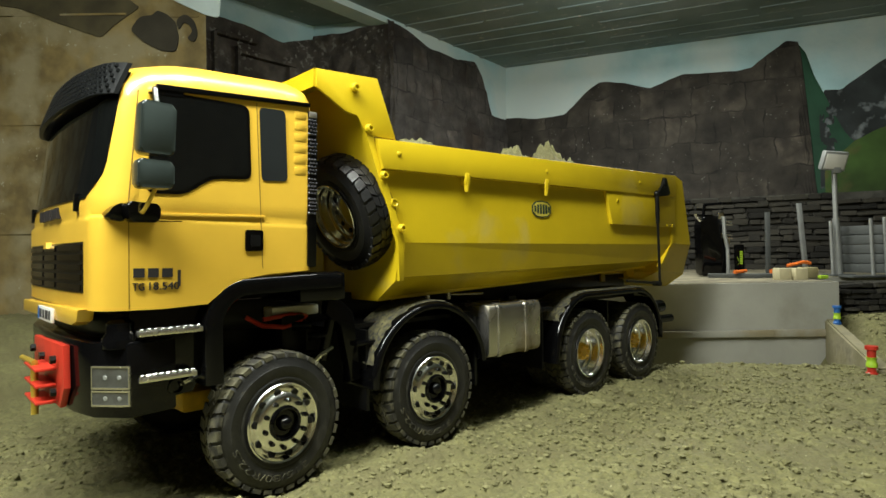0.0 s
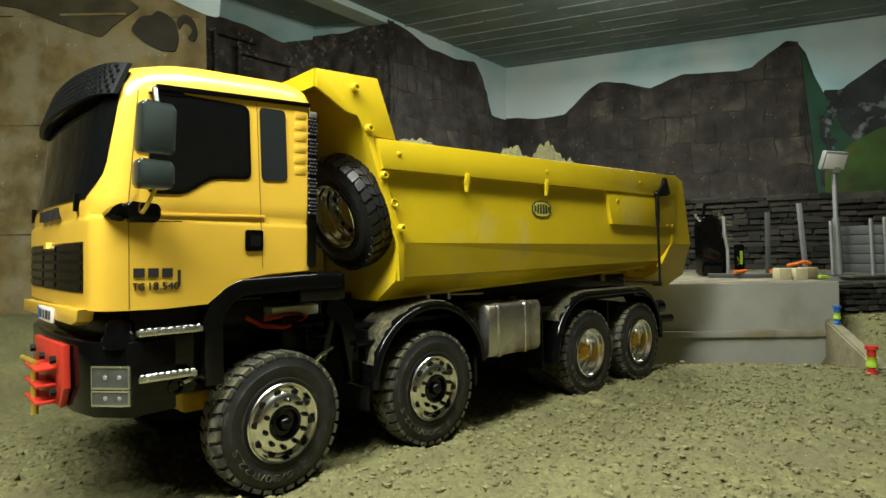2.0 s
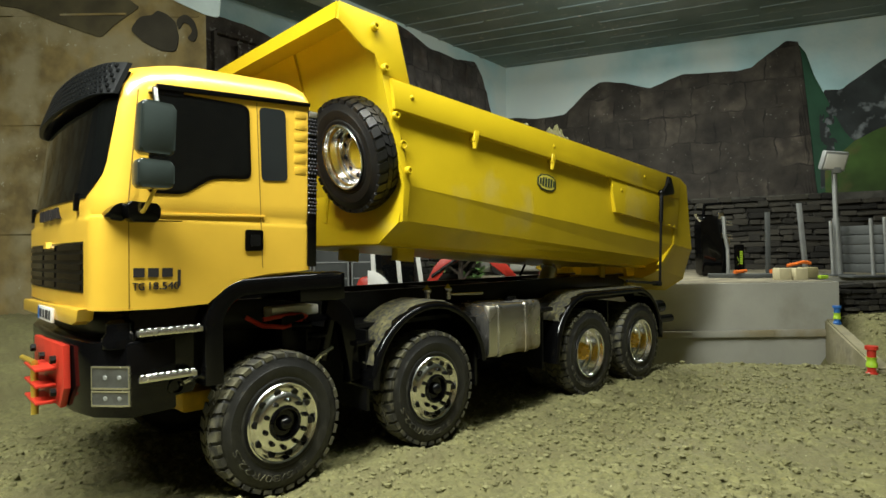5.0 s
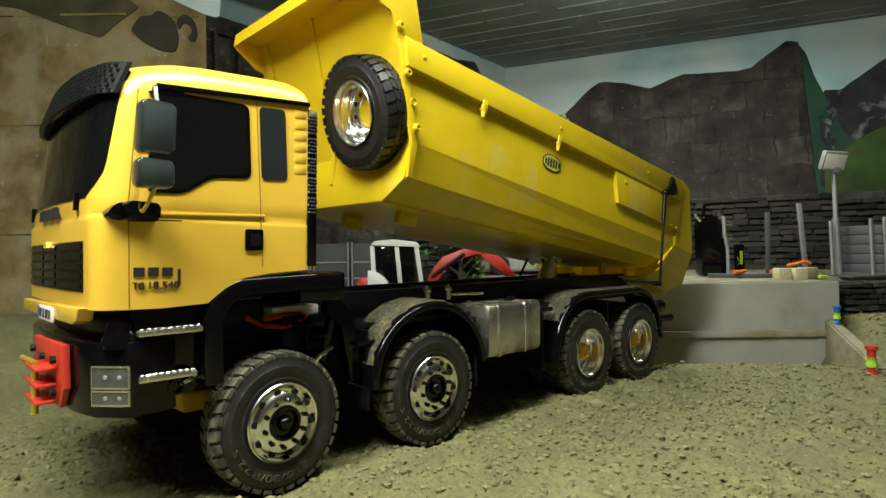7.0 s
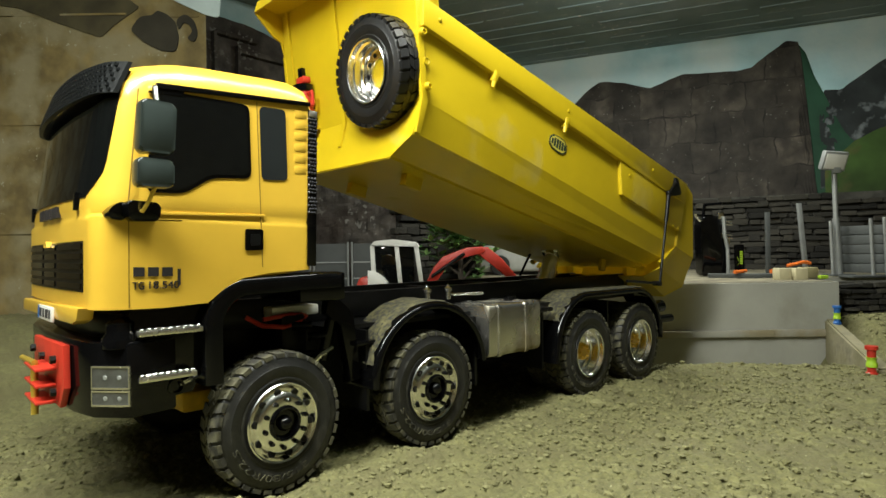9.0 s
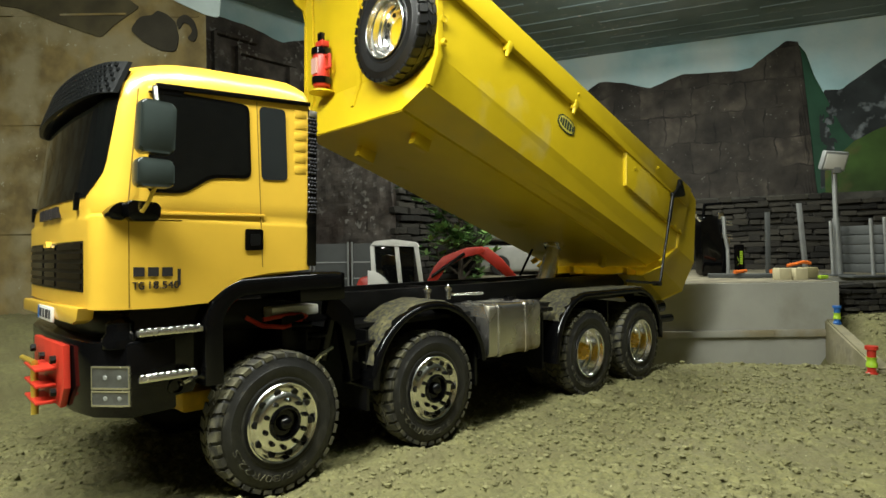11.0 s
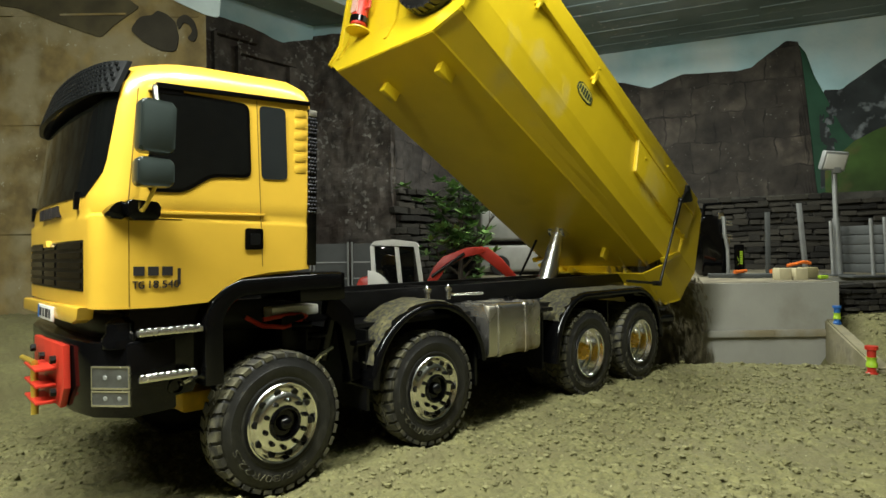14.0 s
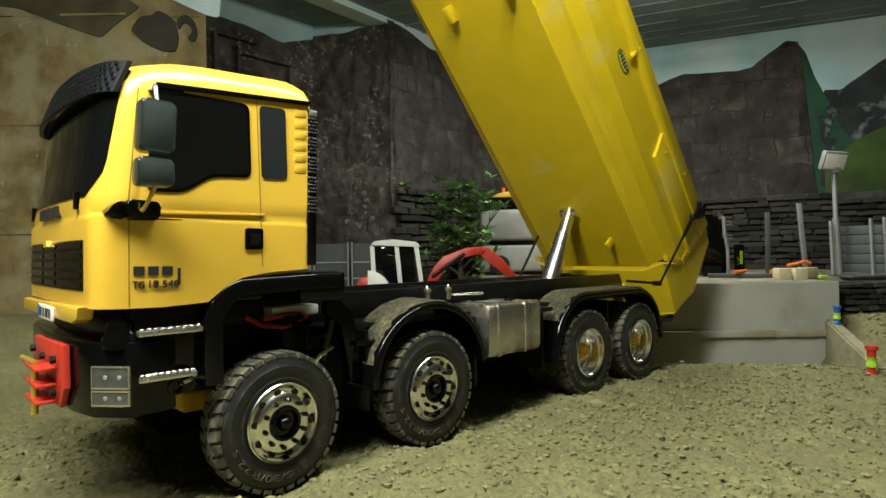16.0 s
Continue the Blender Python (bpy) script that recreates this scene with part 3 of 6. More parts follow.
def surface(f, us, vs, thick, mat, name, parent, label=""):
    """A curved plate: f(u, v) gives a point, thick its depth towards +x."""
    bm = B()
    front = [[bm.verts.new(f(u, v)) for u in us] for v in vs]
    rear = [[bm.verts.new(Vector(f(u, v)) + Vector((thick, 0, 0))) for u in us] for v in vs]
    for g in (front, rear):
        for r0, r1 in zip(g, g[1:]):
            for i in range(len(us) - 1):
                bm.faces.new((r0[i], r0[i + 1], r1[i + 1], r1[i]))
    rim = front[0] + [r[-1] for r in front[1:]] + front[-1][-2::-1] + [r[0] for r in front[-2:0:-1]]
    rim2 = rear[0] + [r[-1] for r in rear[1:]] + rear[-1][-2::-1] + [r[0] for r in rear[-2:0:-1]]
    for i in range(len(rim)):
        j = (i + 1) % len(rim)
        bm.faces.new((rim[i], rim[j], rim2[j], rim2[i]))
    return part(name, bm, mat, parent, label)


def ws(u, v):
    # windscreen: narrower at the bottom corners
    z = 2.13 + 0.85 * v
    half = 1.055 + 0.02 * v - 0.13 * max(0, 0.25 - v) * 4 * max(0, 0.25 - v) * 4
    y = half * u
    return (cab_front(y, z) - 0.008, y, z)


surface(ws, np.linspace(-1, 1, 25), np.linspace(0, 1, 12), 0.02, GLASS_DARK, "windscreen", cab, "dark tinted windscreen")


def visor(u, v):
    y = 1.09 * u
    z = 2.815 + 0.22 * v
    out = 0.085 * (1 - v) + 0.03
    return (cab_front(y, 2.93) - out + 0.03 * abs(u) ** 3, y, z + 0.05 * (1 - u * u) * v)


surface(visor, np.linspace(-1, 1, 25), np.linspace(0, 1, 6), 0.03, VISOR, "sun_visor", cab, "black dimpled sun visor")
bm = B()
for i in range(44):
    for k in range(6):
        u, v = -0.97 + 1.94 * (i + 0.5 * (k % 2)) / 44, 0.1 + k * 0.16
        p = Vector(visor(u, v))
        box(bm, p.x - 0.008, p.x + 0.01, p.y - 0.013, p.y + 0.013, p.z - 0.009, p.z + 0.009)
part("visor_studs", bm, VISOR, cab, "raised black studs")

SIDE = -1.2


def side_plate(name, pts, out0, out1, mat, parent, label="", bevel=0.0):
    return part(name, prism(B(), pts, SIDE - out0, SIDE - out1, bevel), mat, parent, label)


def rounded(pts, r, seg=4):
    out = []
    n = len(pts)
    for i in range(n):
        p, a, b = Vector(pts[i]), Vector(pts[i - 1]), Vector(pts[(i + 1) % n])
        da, db = (a - p), (b - p)
        ra = min(r, da.length * 0.45, db.length * 0.45)
        p0, p1 = p + da.normalized() * ra, p + db.normalized() * ra
        for k in range(seg + 1):
            t = k / seg
            out.append(tuple((1 - t) ** 2 * p0 + 2 * t * (1 - t) * p + t * t * p1))
    return out


WIN = [(-0.95, 2.165), (-0.71, 2.172), (-0.52, 2.30), (-0.228, 2.322), (-0.25, 2.866), (-0.91, 2.855)]
QWIN = [(-0.146, 2.322), (0.066, 2.336), (0.042, 2.882), (-0.17, 2.872)]
side_plate("window_seal", rounded(WIN, 0.06), -0.01, 0.006, BLACK, cab, "black rubber window seal")
inner = [(-0.93, 2.185), (-0.72, 2.192), (-0.53, 2.32), (-0.248, 2.342), (-0.27, 2.846), (-0.89, 2.835)]
side_plate("side_window", rounded(inner, 0.05), 0.0, 0.009, GLASS_DARK, cab, "dark tinted side window")
side_plate("rear_side_window", rounded(QWIN, 0.04), -0.01, 0.006, GLASS_REFLECTION_GREY, cab, "dark tinted rear quarter window, greyed for a painted reflection")
# door seams: thin raised strips, shade of the gaps put in as dark yellow
for name, pts in (("door_seam", [(-0.135, 1.668), (-0.128, 1.668), (-0.186, 2.9), (-0.193, 2.9)]), ("door_seam", [(-1.046, 1.41), (-1.04, 1.41), (-1.05, 2.02), (-1.056, 2.02)]),
                  ("door_seam", [(-1.062, 2.02), (-1.056, 2.02), (-1.0, 2.84), (-1.006, 2.84)])):
    side_plate(name, pts, -0.01, 0.0015, material("door_gap_shade", (0.25, 0.15, 0.01), 0.6), cab)
side_plate("body_crease", [(-1.05, 2.035), (-0.12, 2.063), (-0.12, 2.045), (-1.05, 2.012)], -0.01, 0.008, CAB_YELLOW, cab, "", 0.004)
# the slot is a raised black strip too, its shade put in as colour
side_plate("door_slot", [(-1.02, 1.985), (-0.72, 1.992), (-0.72, 1.988), (-1.02, 1.978)], -0.01, 0.002, BLACK, cab, "raised black strip for the dark of a slot")
h = side_plate("door_handle", rounded([(-0.272, 1.95), (-0.135, 1.95), (-0.133, 1.795), (-0.272, 1.79)], 0.02), -0.01, 0.012, BLACK, cab, "black recessed door handle")
side_plate("handle_grip", rounded([(-0.235, 1.915), (-0.16, 1.915), (-0.16, 1.83), (-0.235, 1.825)], 0.02), 0.0, 0.022, CHASSIS, cab, "small black handle grip")
# roof gutter strip
side_plate("roof_gutter", [(-0.895, 2.858), (0.255, 2.948), (0.255, 2.978), (-0.895, 2.897)], -0.03, 0.02, BLACK, cab, "black roof gutter strip", 0.006)
side_plate("visor_clip", [(-0.94, 2.825), (-0.72, 2.84), (-0.72, 2.872), (-0.94, 2.855)], -0.02, 0.012, BLACK, cab)
# rear corner: yellow gills and black studded strip
for i in range(6):
    z = 2.40 + i * 0.088
    side_plate("gill", rounded([(0.125, z), (0.225, z + 0.003), (0.225, z + 0.06), (0.125, z + 0.058)], 0.012), -0.01, 0.003, CAB_YELLOW, cab, "", 0.001)
strip = part("corner_strip", box(B(), 0.24, 0.325, -1.21, -0.95, 1.675, 2.92, 0.012), BLACK, cab, "black studded corner strip")
bm = B()
for g in range(5):
    for row in range(5):
        z = 2.845 - g * 0.158 - row * 0.028
        for col in range(3):
            x = 0.257 + col * 0.026 + (0.006 if row % 2 else -0.006)
            cyl(bm, (x, -1.208, z), (x, -1.224, z), 0.014, 0.004, 4)
# studs in a lighter grey than the strip
part("strip_studs", bm, material("dark_grey_studs", (0.05, 0.05, 0.055), 0.2), strip, "shiny dark grey studs")
part("strip_plate", box(B(), 0.248, 0.318, -1.216, -1.2, 2.865, 2.915, 0.004), ALU, strip, "small bright plate")
# front: grille, badge panel, bumper lip, number plate
grille = surface(lambda u, v: (cab_front(0.95 * u, 1.75) - 0.004, 0.95 * u, 1.51 + 0.335 * v), np.linspace(-1, 1, 9), np.linspace(0, 1, 3), 0.03, CHASSIS, "grille", cab, "black radiator grille")
for i in range(5):
    z = 1.525 + i * 0.066
    for y0, y1 in ((-0.93, -0.28), (-0.2, 0.2), (0.28, 0.93)):
        surface(lambda u, v: (cab_front(y0 + (y1 - y0) * u, 1.75) - 0.014, y0 + (y1 - y0) * u, z + 0.04 * v), np.linspace(0, 1, 6), (0, 1), 0.025, BLACK, "grille_slat", grille)
part("grille_badge", prism(B(), rounded([(-0.05, 1.81), (0.09, 1.81), (0.05, 1.86), (-0.01, 1.86)], 0.01), -1.31, -1.27, 0, "yz"), CAB_YELLOW, cab)
part("bumper_lip", prism(B(), [(-1.04, 1.41), (1.05, 1.38), (1.05, 1.28), (-0.85, 1.295), (-1.0, 1.33)], -1.3, -1.2, 0.015, "yz"), CAB_YELLOW, cab, "yellow lip below the grille")
plate = part("number_plate", box(B(), -1.318, -1.3, -0.33, 0.2, 1.27, 1.375, 0.004), WHITE, cab, "small white number plate")
for y0, y1 in ((-0.28, -0.23), (-0.19, -0.1), (-0.05, 0.0), (0.05, 0.13)):
    part("plate_bar", box(B(), -1.322, -1.312, y0, y1, 1.29, 1.355), INK, plate)
part("plate_band", box(B(), -1.321, -1.312, 0.155, 0.195, 1.275, 1.37), BLUE, plate, "blue band")
for y in (-0.80, 0.88):
    part("wiper_bracket", box(B(), cab_front(y, 2.14) - 0.03, cab_front(y, 2.14) + 0.03, y - 0.03, y + 0.03, 2.05, 2.17, 0.006), BLACK, cab, "black wiper bracket")


# lettering as outlined strokes of the built-in font
def lettering(name, text, height, mat, parent, at, plane, thick=0.006, label=""):
    c = bpy.data.curves.new(name, "FONT")
    c.body, c.size, c.extrude, c.align_x, c.align_y = text, height * 1.4, thick, "CENTER", "CENTER"
    tmp = bpy.data.objects.new(name, c)
    scene.collection.objects.link(tmp)
    dg = bpy.context.evaluated_depsgraph_get()
    me = bpy.data.meshes.new_from_object(tmp.evaluated_get(dg))
    bpy.data.objects.remove(tmp)
    rot = {"side": Matrix.Rotation(radians(90), 4, "X"), "front": Matrix.Rotation(radians(-90), 4, "Z") @ Matrix.Rotation(radians(90), 4, "X")}[plane]
    return me, rot


def put_text(name, text, height, width, mat, parent, at, plane, label=""):
    me, rot = lettering(name, text, height, mat, parent, at, plane)
    xs = [v.co.x for v in me.vertices]
    ysz = [v.co.y for v in me.vertices]
    sx, sy = width / (max(xs) - min(xs)), height / (max(ysz) - min(ysz))
    cx, cy = (max(xs) + min(xs)) / 2, (max(ysz) + min(ysz)) / 2
    for v in me.vertices:
        v.co = rot @ Vector(((v.co.x - cx) * sx, (v.co.y - cy) * sy, v.co.z)) * S
    me.materials.clear()
    me.materials.append(mat)
    ob = new(name, me)
    ob.location = Vector(at) * S
    ob.parent = parent
    return tagged(ob, label)


def logo_bars(name, x0, x1, z0, z1, mat, parent):
    """A maker's mark drawn as plain strokes, not letters."""
    w = (x1 - x0) / 3
    for k in range(3):
        part(name, prism(B(), [(x0 + k * w + 0.1 * w, z0), (x0 + k * w + 0.85 * w, z0), (x0 + k * w + 0.85 * w, z1), (x0 + k * w + 0.1 * w, z1)], SIDE - 0.006, SIDE + 0.01), mat, parent)


logo_bars("maker_mark", -1.03, -0.765, 1.612, 1.672, INK, cab)
put_text("model_lettering", "18.540", 0.05, 0.19, INK, cab, (-0.83, SIDE - 0.004, 1.555), "side", "black model number")
put_text("model_lettering", "TG", 0.05, 0.07, INK, cab, (-0.99, SIDE - 0.004, 1.552), "side", "black model letters")
for k in range(3):
    y = -0.06 + k * 0.24
    part("front_mark", box(B(), cab_front(y - 0.18, 2.06) - 0.016, cab_front(0, 2.06) + 0.03, y - 0.28, y - 0.09, 2.025, 2.105), INK, cab)
side_plate("model_stripe", [(-0.745, 1.55), (-0.725, 1.55), (-0.725, 1.66), (-0.745, 1.66)], -0.01, 0.004, INK, cab)

# mirrors
for sgn in (1,):
    mir = part("mirror", prism(B(), rounded([(-1.07, 2.385), (-0.865, 2.385), (-0.855, 2.705), (-1.06, 2.715)], 0.03), -1.48, -1.36, 0.02), MIRROR_GREY, cab, "large dark grey wing mirror")
    part("lower_mirror", prism(B(), rounded([(-1.08, 2.17), (-0.865, 2.175), (-0.865, 2.345), (-1.08, 2.35)], 0.03), -1.48, -1.36, 0.02), MIRROR_GREY, cab, "small wide-angle mirror")
    part("mirror_bracket", pipe(B(), [(-0.93, -1.2, 2.85), (-0.95, -1.36, 2.82), (-0.95, -1.4, 2.70)], 0.018), CHROME, cab, "bright bent wire hook")
    part("mirror_hook", pipe(B(), [(-1.0, -1.21, 2.04), (-1.0, -1.31, 2.03), (-0.99, -1.34, 2.06), (-0.97, -1.37, 2.12), (-0.95, -1.4, 2.19)], 0.013), BRASS, cab, "bent brass wire hook")
pod = part("mirror_foot", prism(B(), rounded([(-1.07, 1.965), (-0.89, 1.97), (-0.88, 2.09), (-1.085, 2.10)], 0.03), SIDE - 0.09, SIDE + 0.02, 0.02), BLACK, cab, "black mirror foot pod")
part("indicator", prism(B(), rounded([(-1.2, 1.985), (-1.075, 1.965), (-1.075, 2.10), (-1.15, 2.07)], 0.04), SIDE - 0.04, SIDE + 0.12, 0.02), BLACK, cab, "black side marker pod")

# bumper, lamps, steps, red coupling
BUMP = [(-1.02, -1.205), (-1.07, -1.19), (-1.22, -1.01), (-1.28, -0.75), (-1.31, 0), (-1.28, 0.75), (-1.22, 1.01), (-1.07, 1.19), (-1.02, 1.205), (-0.75, 1.15), (-0.75, -1.15)]
bm = prism(B(), BUMP, 0.77, 1.26, 0.02, "xy")
bumper = part("bumper", bm, BLACK, truck, "glossy black front bumper")
part("bumper_shelf", prism(B(), [(x * 0.9, y * 0.9) for x, y in BUMP], 1.25, 1.43, 0.02, "xy"), CHASSIS, truck)
part("marker_cap", lathe(B(), [(0.02, 0.0), (0.11, 0.0), (0.11, 0.06), (0.085, 0.1), (0.085, 0.16), (0.05, 0.19), (0.01, 0.195)], (-1.07, -1.08, 1.22), 24, "z"), BLACK, bumper, "glossy black round cap")


def corner_path(u, out=0.0):
    """Along the bumper's near corner, from its front (0) to the side (1)."""
    a, b, c = Vector((-1.22, -1.01)), Vector((-1.07, -1.19)), Vector((-1.045, -1.2))
    p = a.lerp(b, u / 0.9) if u < 0.9 else b.lerp(c, (u - 0.9) / 0.1)
    return p + Vector((-0.77, -0.64)) * out


for nm, z0, z1, lab in (("headlight", 0.965, 1.105, "clear rectangular headlight"), ("fog_lamp", 0.855, 0.948, "clear rectangular fog lamp")):
    def strip_bm(u0, u1, za, zb, out, steps=5):
        bm = B()
        fr, bk = [], []
        for i in range(steps + 1):
            u = u0 + (u1 - u0) * i / steps
            fr.append(corner_path(u, out))
            bk.append(corner_path(u, -0.01))
        prism(bm, [tuple(p) for p in fr] + [tuple(p) for p in bk[::-1]], za, zb, 0, "xy")
        return bm
    lamp = part(nm, strip_bm(0.02, 0.98, z0, z1, 0.006), LAMP_GLASS, bumper, lab)
    for u0, u1, za, zb in ((0, 1, z0 - 0.005, z0 + 0.007), (0, 1, z1 - 0.007, z1 + 0.005), (0, 0.025, z0, z1), (0.975, 1, z0, z1)):
        part("lamp_bezel", strip_bm(u0, u1, za, zb, 0.012), ALU, lamp, "pale grey lamp bezel")
    for u in (0.36, 0.74):
        p, q = corner_path(u, -0.002), corner_path(u, 0.009)
        part("reflector", cyl(B(), (p.x, p.y, (z0 + z1) / 2), (q.x, q.y, (z0 + z1) / 2), 0.024, 0.012, 14), GREY_METAL, lamp)
coup = part("tow_coupling", prism(B(), [(0.32, 1.2), (-0.74, 1.225), (-0.76, 0.94), (-0.62, 0.79), (0.1, 0.80), (0.32, 0.9)], -1.335, -1.29, 0.008, "yz"), RED, bumper, "red plough mounting plate")
for z in (0.82, 0.935, 1.045):
    part("coupling_jaw", box(B(), -1.46, -1.34, -0.55, -0.1, z - 0.008, z + 0.012, 0.004), RED, coup)
part("tow_pin", cyl(B(), (-1.43, -0.32, 0.71), (-1.43, -0.32, 1.08), 0.024), BRASS, coup, "brass tow pin")
part("pin_handle", cyl(B(), (-1.43, 0.2, 1.05), (-1.43, -0.34, 1.075), 0.02), BRASS, coup)
for y, z in ((0.16, 1.12), (-0.2, 1.1), (-0.6, 1.12), (-0.6, 0.9)):
    part("bolt_head", cyl(B(), (-1.385, y, z), (-1.35, y, z), 0.03, 0.03, 6), CHASSIS, coup, "black bolt head")
for z, x0, x1 in ((1.305, -1.0, -0.585), (1.005, -1.0, -0.63)):
    st = part("step", box(B(), x0, x1, -1.22, -1.0, z - 0.018, z + 0.018, 0.006), ALU, truck, "bright aluminium step tread")
    bm = B()
    for k in range(9):
        x = x0 + (x1 - x0) * (k + 0.5) / 9
        box(bm, x - 0.014, x + 0.014, -1.2, -1.02, z + 0.016, z + 0.032, 0.004, 1)
    part("tread_ribs", bm, CHROME, st)
part("step_box", prism(B(), [(-1.03, 0.82), (-0.62, 0.86), (-0.55, 1.0), (-0.48, 1.3), (-0.5, 1.5), (-1.03, 1.5)], -1.12, -0.75, 0.02), BLACK, truck, "black entry step housing")
part("side_light", lathe(B(), [(0.055, 0), (0.055, -0.05), (0.04, -0.05), (0.035, -0.02), (0.003, -0.02)], (-0.75, -1.12, 0.92), 20), BLACK, truck, "black round socket")
part("tie_lever", cyl(B(), (-0.73, -1.15, 0.93), (-0.58, -1.1, 0.96), 0.018), CHROME, truck, "short bright lever")


# mudguards: curved bands
def guard(name, arc, y0, y1, thick, mat, label, lip=0.03):
    bm = B()
    rows = []
    for i, (x, z) in enumerate(arc):
        a = Vector(arc[max(0, i - 1)])
        b = Vector(arc[min(len(arc) - 1, i + 1)])
        t = (b - a).normalized()
        nrm = Vector((t.y, -t.x))
        if nrm.y > 0:
            nrm = -nrm
        sg, deep = (1 if y1 > y0 else -1), thick + lip
        profile = [(0, y1), (0, y0 + sg * 0.06), (0.006, y0 + sg * 0.028), (0.022, y0 + sg * 0.008), (0.03 + lip * 0.3, y0), (deep - 0.008, y0 + sg * 0.006), (deep, y0 + sg * 0.02), (thick, y0 + sg * 0.04), (thick, y1)]
        rows.append([bm.verts.new((x + nrm.x * d, y, z + nrm.y * d)) for d, y in profile])
    for r0, r1 in zip(rows, rows[1:]):
        for i in range(9):
            bm.faces.new((r0[i], r0[(i + 1) % 9], r1[(i + 1) % 9], r1[i]))
    bm.faces.new(rows[0])
    bm.faces.new(rows[-1][::-1])
    return part(name, bm, mat, truck, label, angle=50)


def arc_pts(cx, cz, rx, rz, a0, a1, k):
    return [(cx + rx * math.cos(radians(a0 + (a1 - a0) * i / k)), cz + rz * math.sin(radians(a0 + (a1 - a0) * i / k))) for i in range(k + 1)]


MUD = material("dried_mud", (0.095, 0.086, 0.036), 0.95, vary=0.45, grain=110, bump=0.8, bump_scale=260, dirt=(0.018, 0.017, 0.012), dirt_amount=0.4, dirt_scale=190)


def mud_band(arc, y0, y1, seed):
    """A thin crust with a ragged outer edge and wheel-wise streaks, lying on a mudguard."""
    rnd = random.Random(seed)
    ys = np.linspace(0, 1, 15)
    streak = [rnd.uniform(0.0, 0.016) for _ in ys]
    bm = B()
    rows = []
    for i, p in enumerate(arc):
        a, b = Vector(arc[max(0, i - 1)]), Vector(arc[min(len(arc) - 1, i + 1)])
        t = (b - a).normalized()
        up = Vector((-t.y, t.x))
        if up.y < 0:
            up = -up
        edge = y0 + (y1 - y0) * rnd.uniform(0.05, 0.17)
        row = []
        for k, f in enumerate(ys):
            h = 0.004 + (streak[k] + rnd.uniform(0, 0.008)) * (0 if k in (0, 14) else 1)
            row.append(bm.verts.new((p[0] + up.x * h, edge + (y1 - edge) * f, p[1] + up.y * h)))
        rows.append(row)
    for r0, r1 in zip(rows, rows[1:]):
        for k in range(14):
            bm.faces.new((r0[k], r0[k + 1], r1[k + 1], r1[k]))
    return part("mud_crust", bm, MUD, truck, "crust of dried olive mud", angle=60)


for y0, y1 in ((-1.215, -0.72), (1.215, 0.72)):
    guard("front_mudguard", [(-0.575, 0.90), (-0.575, 1.15)] + arc_pts(-0.235, 1.29, 0.34, 0.36, 178, 92, 12) + [(0.0, 1.656), (0.3, 1.665), (0.56, 1.665), (0.575, 1.655)], y0, y1, 0.02, BLACK, "glossy black front mudguard", 0.12)
    guard("second_mudguard", arc_pts(1.6, 0.65, 0.73, 0.69, 182, 4, 24), y0, y1, 0.02, BLACK, "glossy black mudguard with mud on top", 0.05)
    guard("rear_mudguard", [(3.50, 0.48), (3.54, 0.72)] + arc_pts(4.22, 0.64, 0.68, 0.64, 165, 90, 8) + arc_pts(5.48, 0.60, 0.66, 0.67, 90, -4, 9), y0, y1, 0.02, BLACK, "glossy black double mudguard with mud on top", 0.05)
    mud_band(arc_pts(1.6, 0.65, 0.73, 0.69, 165, 40, 28), y0, y1, 7)
    mud_band(arc_pts(4.22, 0.64, 0.68, 0.64, 150, 90, 16) + arc_pts(5.48, 0.60, 0.66, 0.67, 90, 40, 12), y0, y1, 8)
part("mudguard_shelf", box(B(), 0.18, 0.6, -1.2, -0.5, 1.43, 1.655, 0.015), BLACK, truck, "black box behind the cab")
part("guard_bracket", box(B(), 0.78, 1.0, -1.1, -0.8, 1.0, 1.04, 0.01), BLACK, truck, "black mudguard bracket")
part("rear_flap", box(B(), 6.13, 6.15, -1.2, -0.75, 0.5, 0.75, 0.003), BLACK, truck, "black rubber flap")


# wheels
def tread(bm, c, r, y0, y1, count, seed):
    """Shoulder blocks and two middle rows round the tyre, each row staggered and slanted the other way."""
    mid = (y0 + y1) / 2
    rows = [(y0 + 0.005, y0 + 0.095, 0.0, 0.70, 0.3), (y0 + 0.1, mid - 0.004, 0.45, 0.78, -0.4), (mid + 0.004, y1 - 0.1, 0.1, 0.78, 0.4), (y1 - 0.095, y1 - 0.005, 0.55, 0.70, -0.3)]
    for ya, yb, sh, fill, slant in rows:
        for i in range(count):
            a0 = 2 * math.pi * (i + sh) / count
            a1 = a0 + 2 * math.pi / count * fill
            tw = slant * (a1 - a0)
            pts = []
            for rr in (r - 0.045, r):
                drop = 0.012 if rr == r else 0
                for aa, yy in ((a0, ya), (a1, ya), (a1 + tw, yb), (a0 + tw, yb)):
                    edge = drop if (yy in (y0 + 0.005, y1 - 0.005)) else 0
                    pts.append(bm.verts.new((c[0] + math.cos(aa) * (rr - edge), yy, c[2] + math.sin(aa) * (rr - edge))))
            a, b = pts[:4], pts[4:]
            bm.faces.new(b)
            for k in range(4):
                bm.faces.new((a[k], a[(k + 1) % 4], b[(k + 1) % 4], b[k]))


